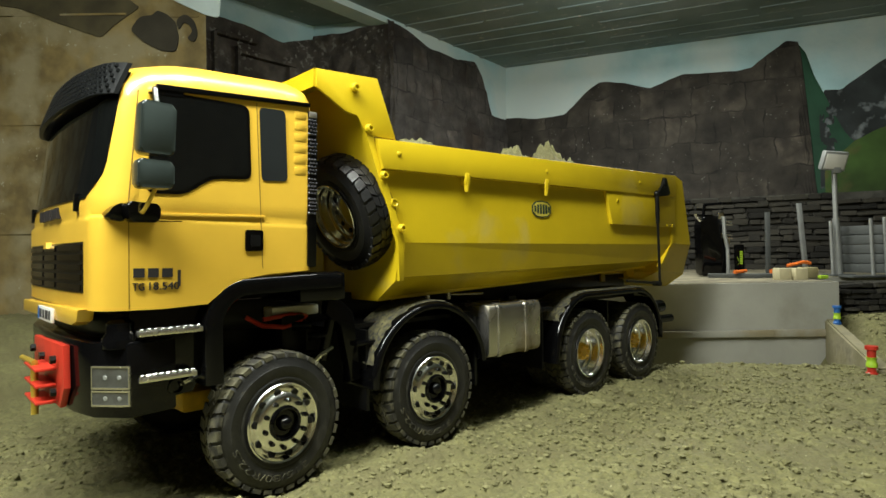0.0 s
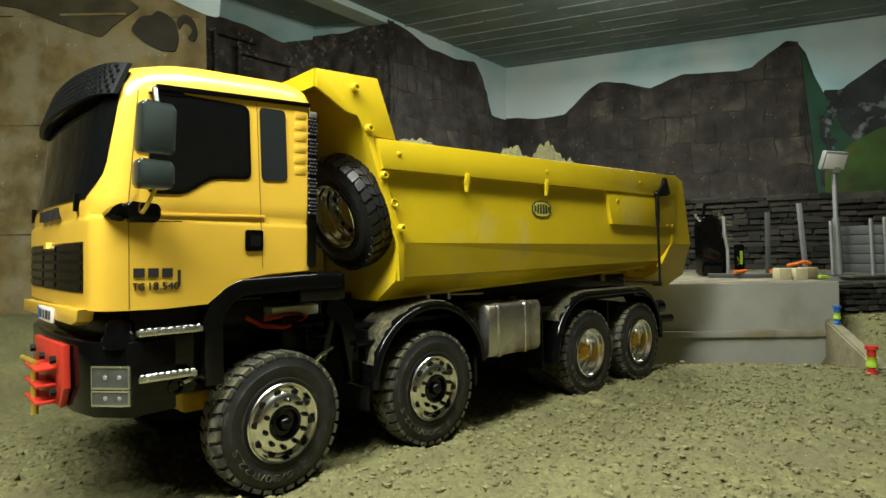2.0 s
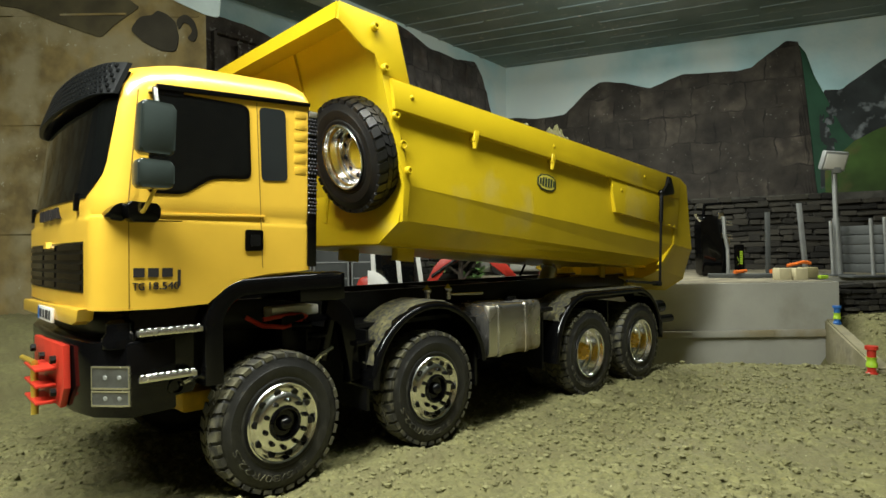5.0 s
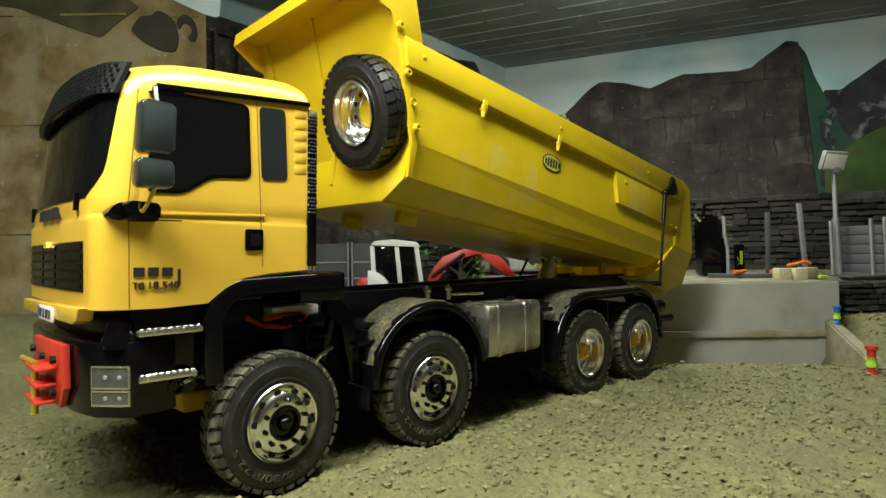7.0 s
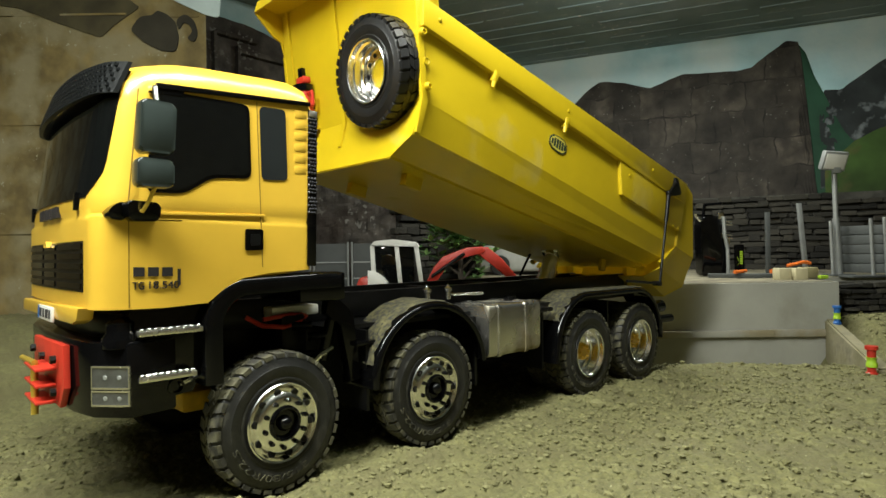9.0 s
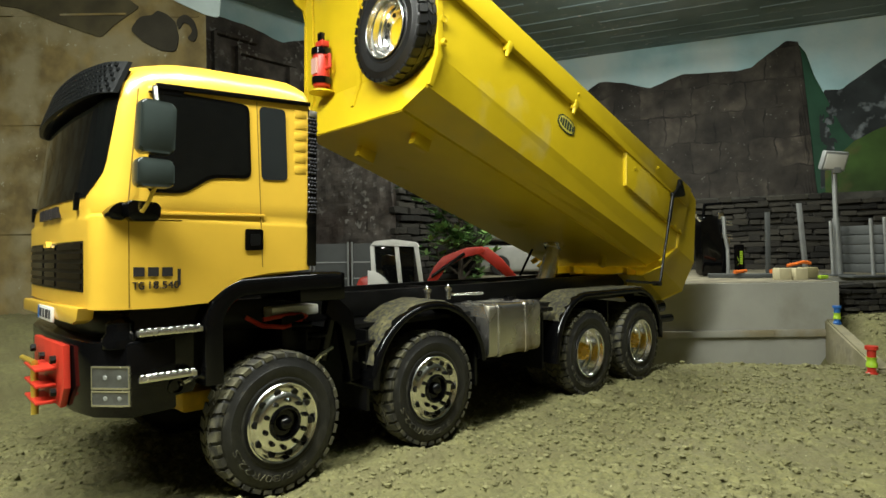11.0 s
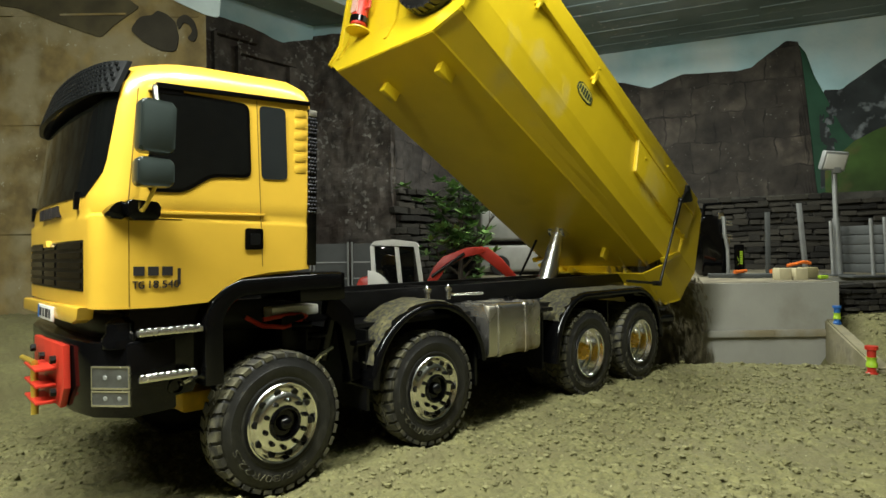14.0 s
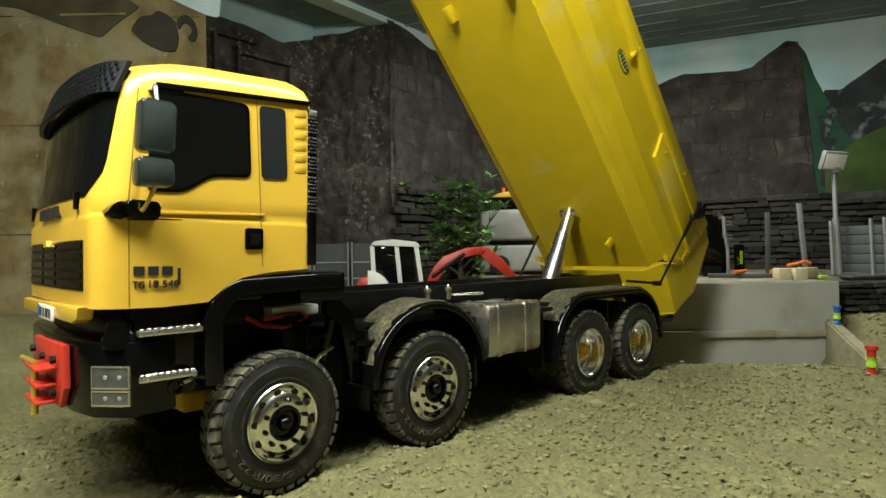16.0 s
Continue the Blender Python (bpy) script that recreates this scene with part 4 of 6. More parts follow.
def tyre_mesh(y0, y1, c=(0, 0, 0), r=TYRE_R, count=36):
    w = y1 - y0
    prof = [(0.29, y0 + 0.02), (0.31, y0 + 0.006), (0.335, y0 + 0.002), (0.345, y0 + 0.008), (0.38, y0 - 0.004), (0.43, y0 - 0.006), (0.435, y0 - 0.002), (0.475, y0 + 0.004), (0.50, y0 + 0.014), (r - 0.022, y0 + 0.035), (r - 0.016, y0 + w * 0.3),
            (r - 0.016, y1 - w * 0.3), (r - 0.022, y1 - 0.035), (0.50, y1 - 0.014), (0.43, y1), (0.31, y1 - 0.01), (0.29, y1 - 0.03)]
    bm = lathe(B(), prof, c, 72, "y", True)
    return bm


def wheel(name, x, sgn, rear, steer=0.0, label=""):
    """sgn -1: the near side. Built round its centre, with the outer face towards -y."""
    z = TYRE_R - 0.022
    turn = 1 if sgn < 0 else -1
    w = 0.32 if rear else 0.28
    y_face = -1.2 * (1 if sgn < 0 else -1)
    if rear:
        rim_p = [(0.305, 0.0), (0.298, -0.006), (0.288, 0.0), (0.283, 0.05), (0.262, 0.06), (0.258, 0.15), (0.24, 0.165), (0.235, 0.20), (0.13, 0.205), (0.12, 0.22), (0.01, 0.22)]
    else:
        rim_p = [(0.305, 0.0), (0.298, -0.008), (0.286, 0.0), (0.278, 0.028), (0.262, 0.04), (0.25, 0.03), (0.225, 0.004), (0.205, -0.012), (0.19, -0.016), (0.135, -0.018), (0.125, 0.03), (0.01, 0.03)]
    rim = part(name, lathe(B(), rim_p, (0, 0, 0), 56), CHROME, truck, label, angle=40)
    ty = part("tyre", tyre_mesh(0.01, w), RUBBER, rim, "black rubber tyre sidewall", angle=40)
    bm = B()
    tread(bm, (0, 0, 0), TYRE_R, 0.01, w, 33, 1)
    part("tread", bm, RUBBER_DUSTY, rim, "dusty lugged tread")
    # raised size lettering round the sidewall
    letters, _ = lettering("sidewall_lettering", "315/80/R22.5", 0.05, RUBBER_DUSTY, None, None, "side")
    xs = [v.co.x for v in letters.vertices]
    for v in letters.vertices:
        a, rr = radians(248) - v.co.x * 0.74 / (max(xs) - min(xs)) / 0.41, 0.41 + v.co.y
        v.co = Vector((math.cos(a) * rr, -0.001 if v.co.z > 0 else 0.012, math.sin(a) * rr)) * S
    letters.materials.clear()
    letters.materials.append(RUBBER_DUSTY)
    mark = new("sidewall_lettering", letters)
    mark.parent = ty
    tagged(mark, "raised tyre size lettering")
    if rear:
        part("inner_tyre", tyre_mesh(w + 0.03, w * 2), RUBBER, rim, "inner twin tyre", angle=40)
        bm = B()
        tread(bm, (0, 0, 0), TYRE_R, w + 0.03, 2 * w, 33, 1)
        part("inner_tread", bm, RUBBER_DUSTY, rim, "dusty lugged tread")
        bm = lathe(B(), [(0.11, 0.21), (0.11, 0.12), (0.095, 0.10), (0.05, 0.095), (0.01, 0.095)], (0, 0, 0), 20)
        hub = part("hub", bm, HUB_YELLOW, rim, "yellow planetary hub")
        for k in range(8):
            a = 2 * math.pi * k / 8
            part("hub_bolt", cyl(B(), (math.cos(a) * 0.08, 0.11, math.sin(a) * 0.08), (math.cos(a) * 0.08, 0.075, math.sin(a) * 0.08), 0.016, 0.016, 6), HUB_YELLOW, hub)
        # black discs in place of open hand holes, for the shade inside them
        for k in range(10):
            a = 2 * math.pi * k / 10
            part("hand_hole", cyl(B(), (math.cos(a) * 0.185, 0.2035, math.sin(a) * 0.185), (math.cos(a) * 0.185, 0.21, math.sin(a) * 0.185), 0.026, 0.026, 12), CHASSIS, rim)
    else:
        part("hub", lathe(B(), [(0.134, 0.03), (0.134, -0.03), (0.12, -0.042), (0.108, -0.036), (0.095, 0.0), (0.06, 0.0), (0.054, -0.03), (0.04, -0.055), (0.02, -0.066), (0.004, -0.068)], (0, 0, 0), 32), BLACK, rim, "black hub cap")
        for k in range(10):
            a = 2 * math.pi * (k + 0.3) / 10
            part("wheel_nut", cyl(B(), (math.cos(a) * 0.178, -0.01, math.sin(a) * 0.178), (math.cos(a) * 0.178, -0.05, math.sin(a) * 0.178), 0.02, 0.016, 6), BLACK, rim, "black wheel nut")
            a += math.pi / 10
            # hand holes are not cut: a black disc gives their shade
            part("hand_hole", cyl(B(), (math.cos(a) * 0.243, 0.02, math.sin(a) * 0.243), (math.cos(a) * 0.236, 0.0, math.sin(a) * 0.236), 0.027, 0.027, 14), CHASSIS, rim)
    rim.matrix_basis = Matrix.Translation(Vector((x, y_face, z)) * S) @ Matrix.Rotation(radians(steer) + (0 if sgn < 0 else math.pi), 4, "Z")
    return rim


near = [wheel("wheel", AXLES[0], -1, False, 4.0, "polished rim with lugged tyre"), wheel("wheel", AXLES[1], -1, False, 1.0, "polished rim with lugged tyre"),
        wheel("wheel", AXLES[2], -1, True, 0, "deep-dish polished rim with twin tyres"), wheel("wheel", AXLES[3], -1, True, 0, "deep-dish polished rim with twin tyres")]


def copy_part(ob, m):
    c = copy_thing(ob, m)
    c.parent = truck
    return c


for w, x in zip(near, AXLES):
    copy_part(w, Matrix.Translation(Vector((x, 1.2, TYRE_R - 0.022)) * S) @ Matrix.Rotation(math.pi, 4, "Z"))

# chassis
for y in (-0.45, 0.45):
    part("frame_rail", box(B(), -0.8, 6.3, y - 0.05, y + 0.05, 1.18, 1.43, 0.01), CHASSIS, truck, "black steel frame rail")
for x in (0.7, 1.4, 2.6, 3.6, 4.8, 6.2):
    part("cross_member", box(B(), x - 0.06, x + 0.06, -0.42, 0.42, 1.2, 1.4, 0.01), CHASSIS, truck)
for x in AXLES:
    part("axle", cyl(B(), (x, -0.9, 0.53), (x, 0.9, 0.53), 0.1), CHASSIS, truck, "black axle")
    part("leaf_spring", prism(B(), [(x - 0.5, 0.85), (x, 0.66), (x + 0.5, 0.85), (x + 0.5, 0.92), (x, 0.74), (x - 0.5, 0.92)], -0.62, -0.5, 0.005), CHASSIS, truck)
part("engine_block", box(B(), -0.9, 0.6, -0.4, 0.4, 0.75, 1.35, 0.05), CHASSIS, truck, "black engine block under the cab")
part("steering_box", box(B(), 0.25, 0.5, -0.75, -0.5, 0.75, 1.3, 0.04), CHASSIS, truck)
part("step_post", prism(B(), [(0.55, 1.5), (0.78, 1.3), (0.86, 0.7), (0.74, 0.7), (0.66, 1.2), (0.5, 1.3)], -1.05, -0.95, 0.01), BLACK, truck, "black battery box bracket")
part("oil_line", pipe(B(), [(-0.05, -0.72, 1.3), (0.08, -0.74, 1.22), (0.28, -0.74, 1.19), (0.42, -0.74, 1.22), (0.5, -0.72, 1.27), (0.35, -0.72, 1.29), (0.1, -0.72, 1.27)], 0.02), RED, truck, "red hydraulic hose")
part("drag_link", pipe(B(), [(0.25, -0.9, 0.72), (0.5, -0.95, 0.95), (0.62, -0.95, 1.0)], 0.025), CHROME, truck, "bright steering link")
part("damper", cyl(B(), (0.55, -0.9, 0.9), (0.62, -0.95, 1.25), 0.05), BLACK, truck)
tank = part("fuel_tank", prism(B(), rounded([(-1.18, 0.69), (-1.19, 1.245), (-0.62, 1.245), (-0.62, 0.69)], 0.06), 2.38, 3.24, 0.015, "yz"), ALU, truck, "brushed aluminium fuel tank")
for x in (2.55, 3.0):
    part("tank_strap", prism(B(), rounded([(-1.195, 0.68), (-1.2, 1.258), (-0.62, 1.258), (-0.62, 0.68)], 0.06), x - 0.03, x + 0.03, 0.004, "yz"), ALU, tank, "grey tank strap")
part("filler_cap", cyl(B(), (3.0, -0.95, 1.24), (3.0, -0.95, 1.30), 0.07), BLACK, tank, "black filler cap")
for x in (2.02, 2.33):
    part("air_valve", lathe(B(), [(0.035, 0), (0.035, 0.08), (0.05, 0.09), (0.05, 0.12), (0.02, 0.14), (0.005, 0.17)], (x, -0.62, 1.29), 12, "z"), STEEL, truck, "bright valve fitting")
part("valve_lever", cyl(B(), (2.36, -0.64, 1.34), (2.7, -0.8, 1.34), 0.014), STEEL, truck)
part("rear_bracket", box(B(), 3.25, 3.58, -1.12, -0.9, 1.09, 1.14, 0.01), CHASSIS, truck)
part("rear_buffer", cyl(B(), (6.2, -0.98, 0.74), (6.82, -1.0, 0.72), 0.06), BLACK, truck, "black rear buffer tube")
part("rear_lamp_pod", cyl(B(), (6.2, -0.85, 0.9), (6.78, -0.85, 0.9), 0.1), BLACK, truck, "black round rear lamp pod")
part("link_arm", cyl(B(), (5.05, -1.26, 1.385), (5.83, -1.3, 1.318), 0.018), CHASSIS, truck, "thin black link arm")
part("link_arm_end", cyl(B(), (5.807, -1.36, 1.318), (5.807, -1.24, 1.318), 0.035), CHASSIS, truck)
part("gearbox", box(B(), -0.42, -0.15, -0.3, 0.1, 0.5, 0.68, 0.04), HUB_YELLOW, truck, "yellow gearbox under the cab")
part("receiver_box", box(B(), 0.2, 0.66, -0.68, -0.5, 1.27, 1.36, 0.02), WHITE, truck, "small white box behind the cab")
for x, z in ((0.35, 0.95), (0.45, 1.1), (0.3, 1.2)):
    part("shock_knob", cyl(B(), (x, -0.85, z), (x + 0.12, -0.95, z + 0.02), 0.04, 0.03, 10), BLACK, truck)
# added black plates and box: they keep the ground under the truck dark
part("subframe_deck", box(B(), 0.6, 6.1, -0.92, 0.92, 1.13, 1.17), CHASSIS, truck, "black plate added to keep lamp light off the ground below")
for x in (0.9, 2.28, 3.42, 4.85):
    part("splash_panel", box(B(), x - 0.015, x + 0.015, -1.08, 1.08, 0.42, 1.13), CHASSIS, truck, "black panel added to block light under the truck")
part("air_tank", prism(B(), rounded([(0.62, 0.69), (0.62, 1.1), (1.16, 1.1), (1.16, 0.69)], 0.06), 2.35, 3.3, 0.015, "yz"), CHASSIS, truck, "black box added on the far side to block light")


# ---- the tipping body ----
HX, HZ = 6.339, 1.432
HINGE = (HX, 0.0, HZ)
FRONT = [(0.92, 2.79), (1.18, 1.9), (1.18, 1.58)]
YB = 1.25


def yb(s):
    return -1.25 if s < 0 else 1.17


def chin(s):
    return -1.19 if s < 0 else 1.11


def keel(s):
    return -0.92 if s < 0 else 0.84


bm = B()


def slab(bm, quad, t):
    """A plate of thickness t behind a quad."""
    q = [Vector(p) for p in quad]
    nrm = (q[1] - q[0]).cross(q[2] - q[0]).normalized() * t
    a, b = [bm.verts.new(p) for p in q], [bm.verts.new(p + nrm) for p in q]
    bm.faces.new(a)
    bm.faces.new(b[::-1])
    k = len(q)
    for i in range(k):
        bm.faces.new((a[i], b[i], b[(i + 1) % k], a[(i + 1) % k]))


X1 = 6.42
slab(bm, [(1.16, -0.92, 1.38), (1.16, 0.84, 1.38), (6.2, 0.84, 1.56), (6.2, -0.92, 1.56)], 0.03)
body = part("dump_body", bm, BED_YELLOW, truck, "yellow steel tipping body", HINGE, angle=25)


def bed(name, bm, mat, label="", angle=35):
    return part(name, bm, mat, body, label, HINGE, HINGE, angle)


for s in (-1, 1):
    t = 0.03 * s
    bm = B()
    slab(bm, [(0.86, yb(s), 2.79), (1.17, yb(s), 1.89), (X1, yb(s), 1.885), (X1, yb(s), 2.9)], t)
    bed("side_wall", bm, BED_YELLOW, "yellow side wall")
    bm = B()
    slab(bm, [(1.17, yb(s), 1.89), (1.16, chin(s), 1.575), (6.12, chin(s), 1.65), (X1, yb(s), 1.885)], t)
    bed("upper_chamfer", bm, BED_YELLOW)
    bm = B()
    slab(bm, [(1.16, chin(s), 1.575), (1.16, keel(s), 1.38), (6.2, keel(s), 1.56), (6.12, chin(s), 1.65)], t)
    bed("lower_chamfer", bm, BED_YELLOW)
bm = B()
slab(bm, [(0.80, -1.25, 2.8), (1.155, -1.25, 1.89), (1.155, 1.17, 1.89), (0.80, 1.17, 2.8)], 0.03)
bed("front_panel", bm, BED_YELLOW, "sloping yellow front panel")
bm = B()
slab(bm, [(1.155, -1.25, 1.89), (1.15, -1.2, 1.55), (1.15, -0.92, 1.36), (1.15, 0.84, 1.36), (1.15, 1.12, 1.55), (1.155, 1.17, 1.89)], 0.03)
bed("front_foot", bm, BED_YELLOW)
for s in (-1, 1):
    # top rail, a folded box that stands proud of the side
    bed("top_rail", prism(B(), [(0.875, 2.78), (0.94, 2.525), (5.98, 2.585), (6.44, 2.60), (6.44, 2.915)], yb(s) - s * 0.015, yb(s) + s * 0.065, 0.012), BED_YELLOW, "folded yellow top rail")
    bed("front_flange", prism(B(), [(0.785, 2.8), (0.87, 2.8), (1.20, 1.9), (1.19, 1.55), (1.13, 1.55), (1.13, 1.89)], yb(s) - s * 0.01, yb(s) + s * 0.025, 0.006), BED_YELLOW, "yellow front flange")
    bed("visor_cheek", prism(B(), [(0.322, 3.274), (0.92, 3.306), (1.117, 2.80), (0.80, 2.80), (0.708, 2.961), (0.60, 2.965), (0.32, 3.125)], yb(s) - s * 0.01, yb(s) + s * 0.02, 0.006), BED_YELLOW, "yellow cheek plate of the cab protector")
    bed("rear_pocket", prism(B(), [(4.505, 2.59), (4.66, 2.145), (6.417, 2.14), (6.44, 2.6)], yb(s) - s * 0.01, yb(s) + s * 0.05, 0.006), BED_YELLOW, "yellow reinforcement plate")
    bed("rear_frame", prism(B(), [(6.34, 2.13), (6.42, 2.13), (6.46, 1.89), (6.08, 1.53), (6.0, 1.56), (6.37, 1.9)], yb(s) - s * 0.05, yb(s) + s * 0.012, 0.004), BED_YELLOW, "yellow rear frame edge")
    bed("rear_post", prism(B(), [(6.38, 2.92), (6.38, 1.9), (6.44, 1.9), (6.44, 2.92)], yb(s) - s * 0.05, yb(s) + s * 0.02), BED_YELLOW)
# cab protector: sloping roof plate and ribs
bm = B()
slab(bm, [(0.322, -1.25, 3.27), (0.93, -1.25, 3.305), (0.93, 1.17, 3.305), (0.322, 1.17, 3.27)], -0.03)
slab(bm, [(0.322, -1.25, 3.13), (0.322, 1.17, 3.13), (0.322, 1.17, 3.27), (0.322, -1.25, 3.27)], -0.02)
slab(bm, [(0.80, -1.25, 2.8), (0.80, 1.17, 2.8), (0.62, 1.17, 3.27), (0.62, -1.25, 3.27)], 0.02)
bed("cab_protector", bm, BED_YELLOW, "yellow cab protector plate")
for y in (0.02, 1.0):
    bed("front_rib", prism(B(), [(0.79, 2.8), (1.15, 1.88), (1.15, 1.6), (1.135, 1.6), (1.128, 1.87), (0.765, 2.8), (0.595, 3.24), (0.62, 3.24)], y - 0.03, y + 0.03), BED_YELLOW, "yellow pressed rib")
for x, z in ((0.966, 2.471), (1.156, 2.015), (0.677, 3.18), (0.816, 2.856)):
    bed("socket_bolt", lathe(B(), [(0.038, 0.0), (0.038, -0.03), (0.03, -0.045), (0.018, -0.045), (0.016, -0.02), (0.002, -0.02)], (x, -1.272, z), 16), BED_YELLOW, "yellow painted socket bolt")
for x, z in ((1.114, 2.669), (3.25, 2.70), (5.35, 2.74), (4.78, 2.455), (6.16, 2.16), (6.32, 2.16)):
    y = -1.312 if z > 2.6 else -1.298
    bed("rivet", lathe(B(), [(0.024, 0.0), (0.024, -0.006), (0.014, -0.014), (0.002, -0.015)], (x, y, z), 12), BED_YELLOW)
bed("eye_bolt", lathe(B(), [(0.04, 0.0), (0.04, -0.008), (0.03, -0.01), (0.026, -0.003), (0.002, -0.003)], (1.087, -1.275, 2.24), 16), BED_YELLOW)
for x, z0 in ((1.97, 2.39), (3.25, 2.43)):
    bm = box(B(), x - 0.035, x + 0.035, -1.325, -1.25, z0 + 0.07, z0 + 0.18, 0.01)
    cyl(bm, (x, -1.30, z0), (x, -1.30, z0 + 0.09), 0.02, 0.03, 10)
    bed("tarp_hook", bm, BED_YELLOW, "yellow painted tarpaulin hook")
# oval maker's plate: dark rim, yellow field, plain strokes
OCT = [(0.0, 0.098), (0.11, 0.086), (0.172, 0.04), (0.172, -0.04), (0.11, -0.086), (0.0, -0.098), (-0.11, -0.086), (-0.172, -0.04), (-0.172, 0.04), (-0.11, 0.086)]
DARK_GREEN = material("dark_green_enamel", (0.02, 0.04, 0.025), 0.4, vary=0.1)
bed("maker_plate", prism(B(), [(3.225 + a, 2.277 + b) for a, b in OCT], -1.258, -1.248), DARK_GREEN, "dark green maker's plate")
bed("plate_field", prism(B(), [(3.225 + a * 0.88, 2.277 + b * 0.84) for a, b in OCT], -1.261, -1.25), material("pale_yellow_enamel", (0.62, 0.52, 0.08), 0.4), "pale yellow field")
for k, hgt in enumerate((0.035, 0.05, 0.055, 0.055, 0.05, 0.035)):
    x = 3.225 + (k - 2.5) * 0.05
    bed("plate_stroke", box(B(), x - 0.017, x + 0.017, -1.264, -1.255, 2.277 - hgt, 2.277 + hgt), DARK_GREEN)
# lugs and bearings below
for x, y in ((1.65, -0.68), (1.65, 0.30)):
    bed("floor_lug", box(B(), x - 0.11, x + 0.11, y - 0.05, y + 0.05, 1.24, 1.38, 0.008), BED_YELLOW, "yellow rest lug")
for y in (-0.5, 0.5):
    bed("guide_lug", box(B(), 5.6, 5.72, y - 0.03, y + 0.03, 1.34, 1.535, 0.008), BED_YELLOW)
    bed("hinge_ear", prism(B(), [(6.3, 1.55), (6.6, 1.6), (6.53, 1.28), (6.4, 1.28)], y - 0.04, y + 0.04, 0.006), BED_YELLOW, "yellow hinge ear")
bed("ram_bearing", cyl(B(), (5.072, -0.14, 1.5), (5.072, 0.14, 1.5), 0.09), STEEL, "bright ram bearing")

# spare wheel on the front panel
SP = Vector((0.80, -0.73, 2.13))
tilt = Matrix.Rotation(radians(-21), 4, "Y")


def spare_part(name, bm, mat, label="", angle=40):
    m = Matrix.Translation(SP) @ tilt @ Matrix.Rotation(radians(-90), 4, "Z")
    for v in bm.verts:
        v.co = m @ v.co
    return bed(name, bm, mat, label, angle)


spare_part("spare_rim", lathe(B(), [(0.305, 0.0), (0.298, -0.006), (0.288, 0.0), (0.283, 0.05), (0.262, 0.06), (0.258, 0.13), (0.24, 0.145), (0.235, 0.18), (0.145, 0.185), (0.14, 0.20), (0.135, 0.25)], (0, 0, 0), 56), CHROME, "deep polished spare wheel rim")
spare_part("spare_tyre", tyre_mesh(0.01, 0.32), CLEAN_RUBBER, "black spare tyre")
bm = B()
tread(bm, (0, 0, 0), TYRE_R, 0.01, 0.32, 33, 1)
spare_part("spare_tread", bm, CLEAN_RUBBER, "clean black lugged tread")
spare_part("spare_hub", cyl(B(), (0, 0.2, 0), (0, 0.23, 0), 0.136, 0.136, 28), BED_YELLOW, "yellow carrier plate")
# shade of the spare's hand holes, put in as black discs
for k in range(10):
    a = 2 * math.pi * k / 10
    spare_part("spare_hand_hole", cyl(B(), (math.cos(a) * 0.195, 0.178, math.sin(a) * 0.195), (math.cos(a) * 0.195, 0.19, math.sin(a) * 0.195), 0.024, 0.024, 12), CHASSIS)

# fire extinguisher in its bracket on the front panel
EX = Vector((0.945, 0.65, 2.13))


def ex_part(name, bm, mat, label=""):
    m = Matrix.Translation(EX) @ tilt
    for v in bm.verts:
        v.co = m @ v.co
    return bed(name, bm, mat, label)


ex_part("extinguisher", lathe(B(), [(0.005, -0.22), (0.09, -0.22), (0.1, -0.2), (0.1, 0.16), (0.07, 0.23), (0.03, 0.25), (0.03, 0.3), (0.005, 0.3)], (0, 0, 0), 24, "z"), RED, "small red fire extinguisher")
for z in (-0.19, 0.15):
    ex_part("extinguisher_strap", lathe(B(), [(0.104, z), (0.114, z), (0.114, z + 0.075), (0.104, z + 0.075)], (0, 0, 0), 24, "z", True), BLACK, "black strap")
ex_part("extinguisher_head", box(B(), -0.05, 0.05, -0.1, 0.06, 0.24, 0.31, 0.01), RED, "red valve head")
ex_part("extinguisher_valve", box(B(), -0.03, 0.03, -0.04, 0.04, 0.31, 0.42, 0.01), BLACK, "black valve nozzle")
ex_part("extinguisher_label", prism(B(), [(-0.055, -0.08), (0.055, -0.08), (0.055, 0.1), (-0.055, 0.1)], -0.106, -0.08, 0, "yz"), material("faded_pink_label", (0.6, 0.35, 0.3), 0.5), "faded pale label")
ex_part("extinguisher_shelf", lathe(B(), [(0.005, -0.29), (0.15, -0.29), (0.15, -0.27), (0.005, -0.27)], (0, 0, 0), 24, "z"), BED_YELLOW, "round yellow shelf")
ex_part("extinguisher_handle", pipe(B(), [(0, -0.09, 0.12), (0, -0.18, 0.12), (0, -0.18, -0.02), (0, -0.09, -0.02)], 0.02), RED)

# tailgate, hung at its top
GX, GZ = 6.02, 2.74
GATE = (GX, 0.0, GZ)
bm = B()
for s in (-1, 1):
    e = yb(s)
    prism(bm, [(6.445, 2.92), (6.55, 2.93), (6.77, 2.86), (7.02, 1.88), (6.47, 1.9)], e - s * 0.03, e + s * 0.005)
    slab(bm, [(6.47, e, 1.9), (7.02, e, 1.88), (7.03, e - s * 0.13, 1.44), (6.12, e - s * 0.06, 1.5)], -0.02 * s)
    slab(bm, [(6.12, e - s * 0.06, 1.5), (7.03, e - s * 0.13, 1.44), (6.9, e - s * 0.36, 1.24), (6.15, e - s * 0.34, 1.37)], -0.02 * s)
n0, n1 = -1.22, 1.14
slab(bm, [(6.72, n0, 2.86), (7.0, n0, 1.88), (7.0, n1, 1.88), (6.72, n1, 2.86)], 0.03)
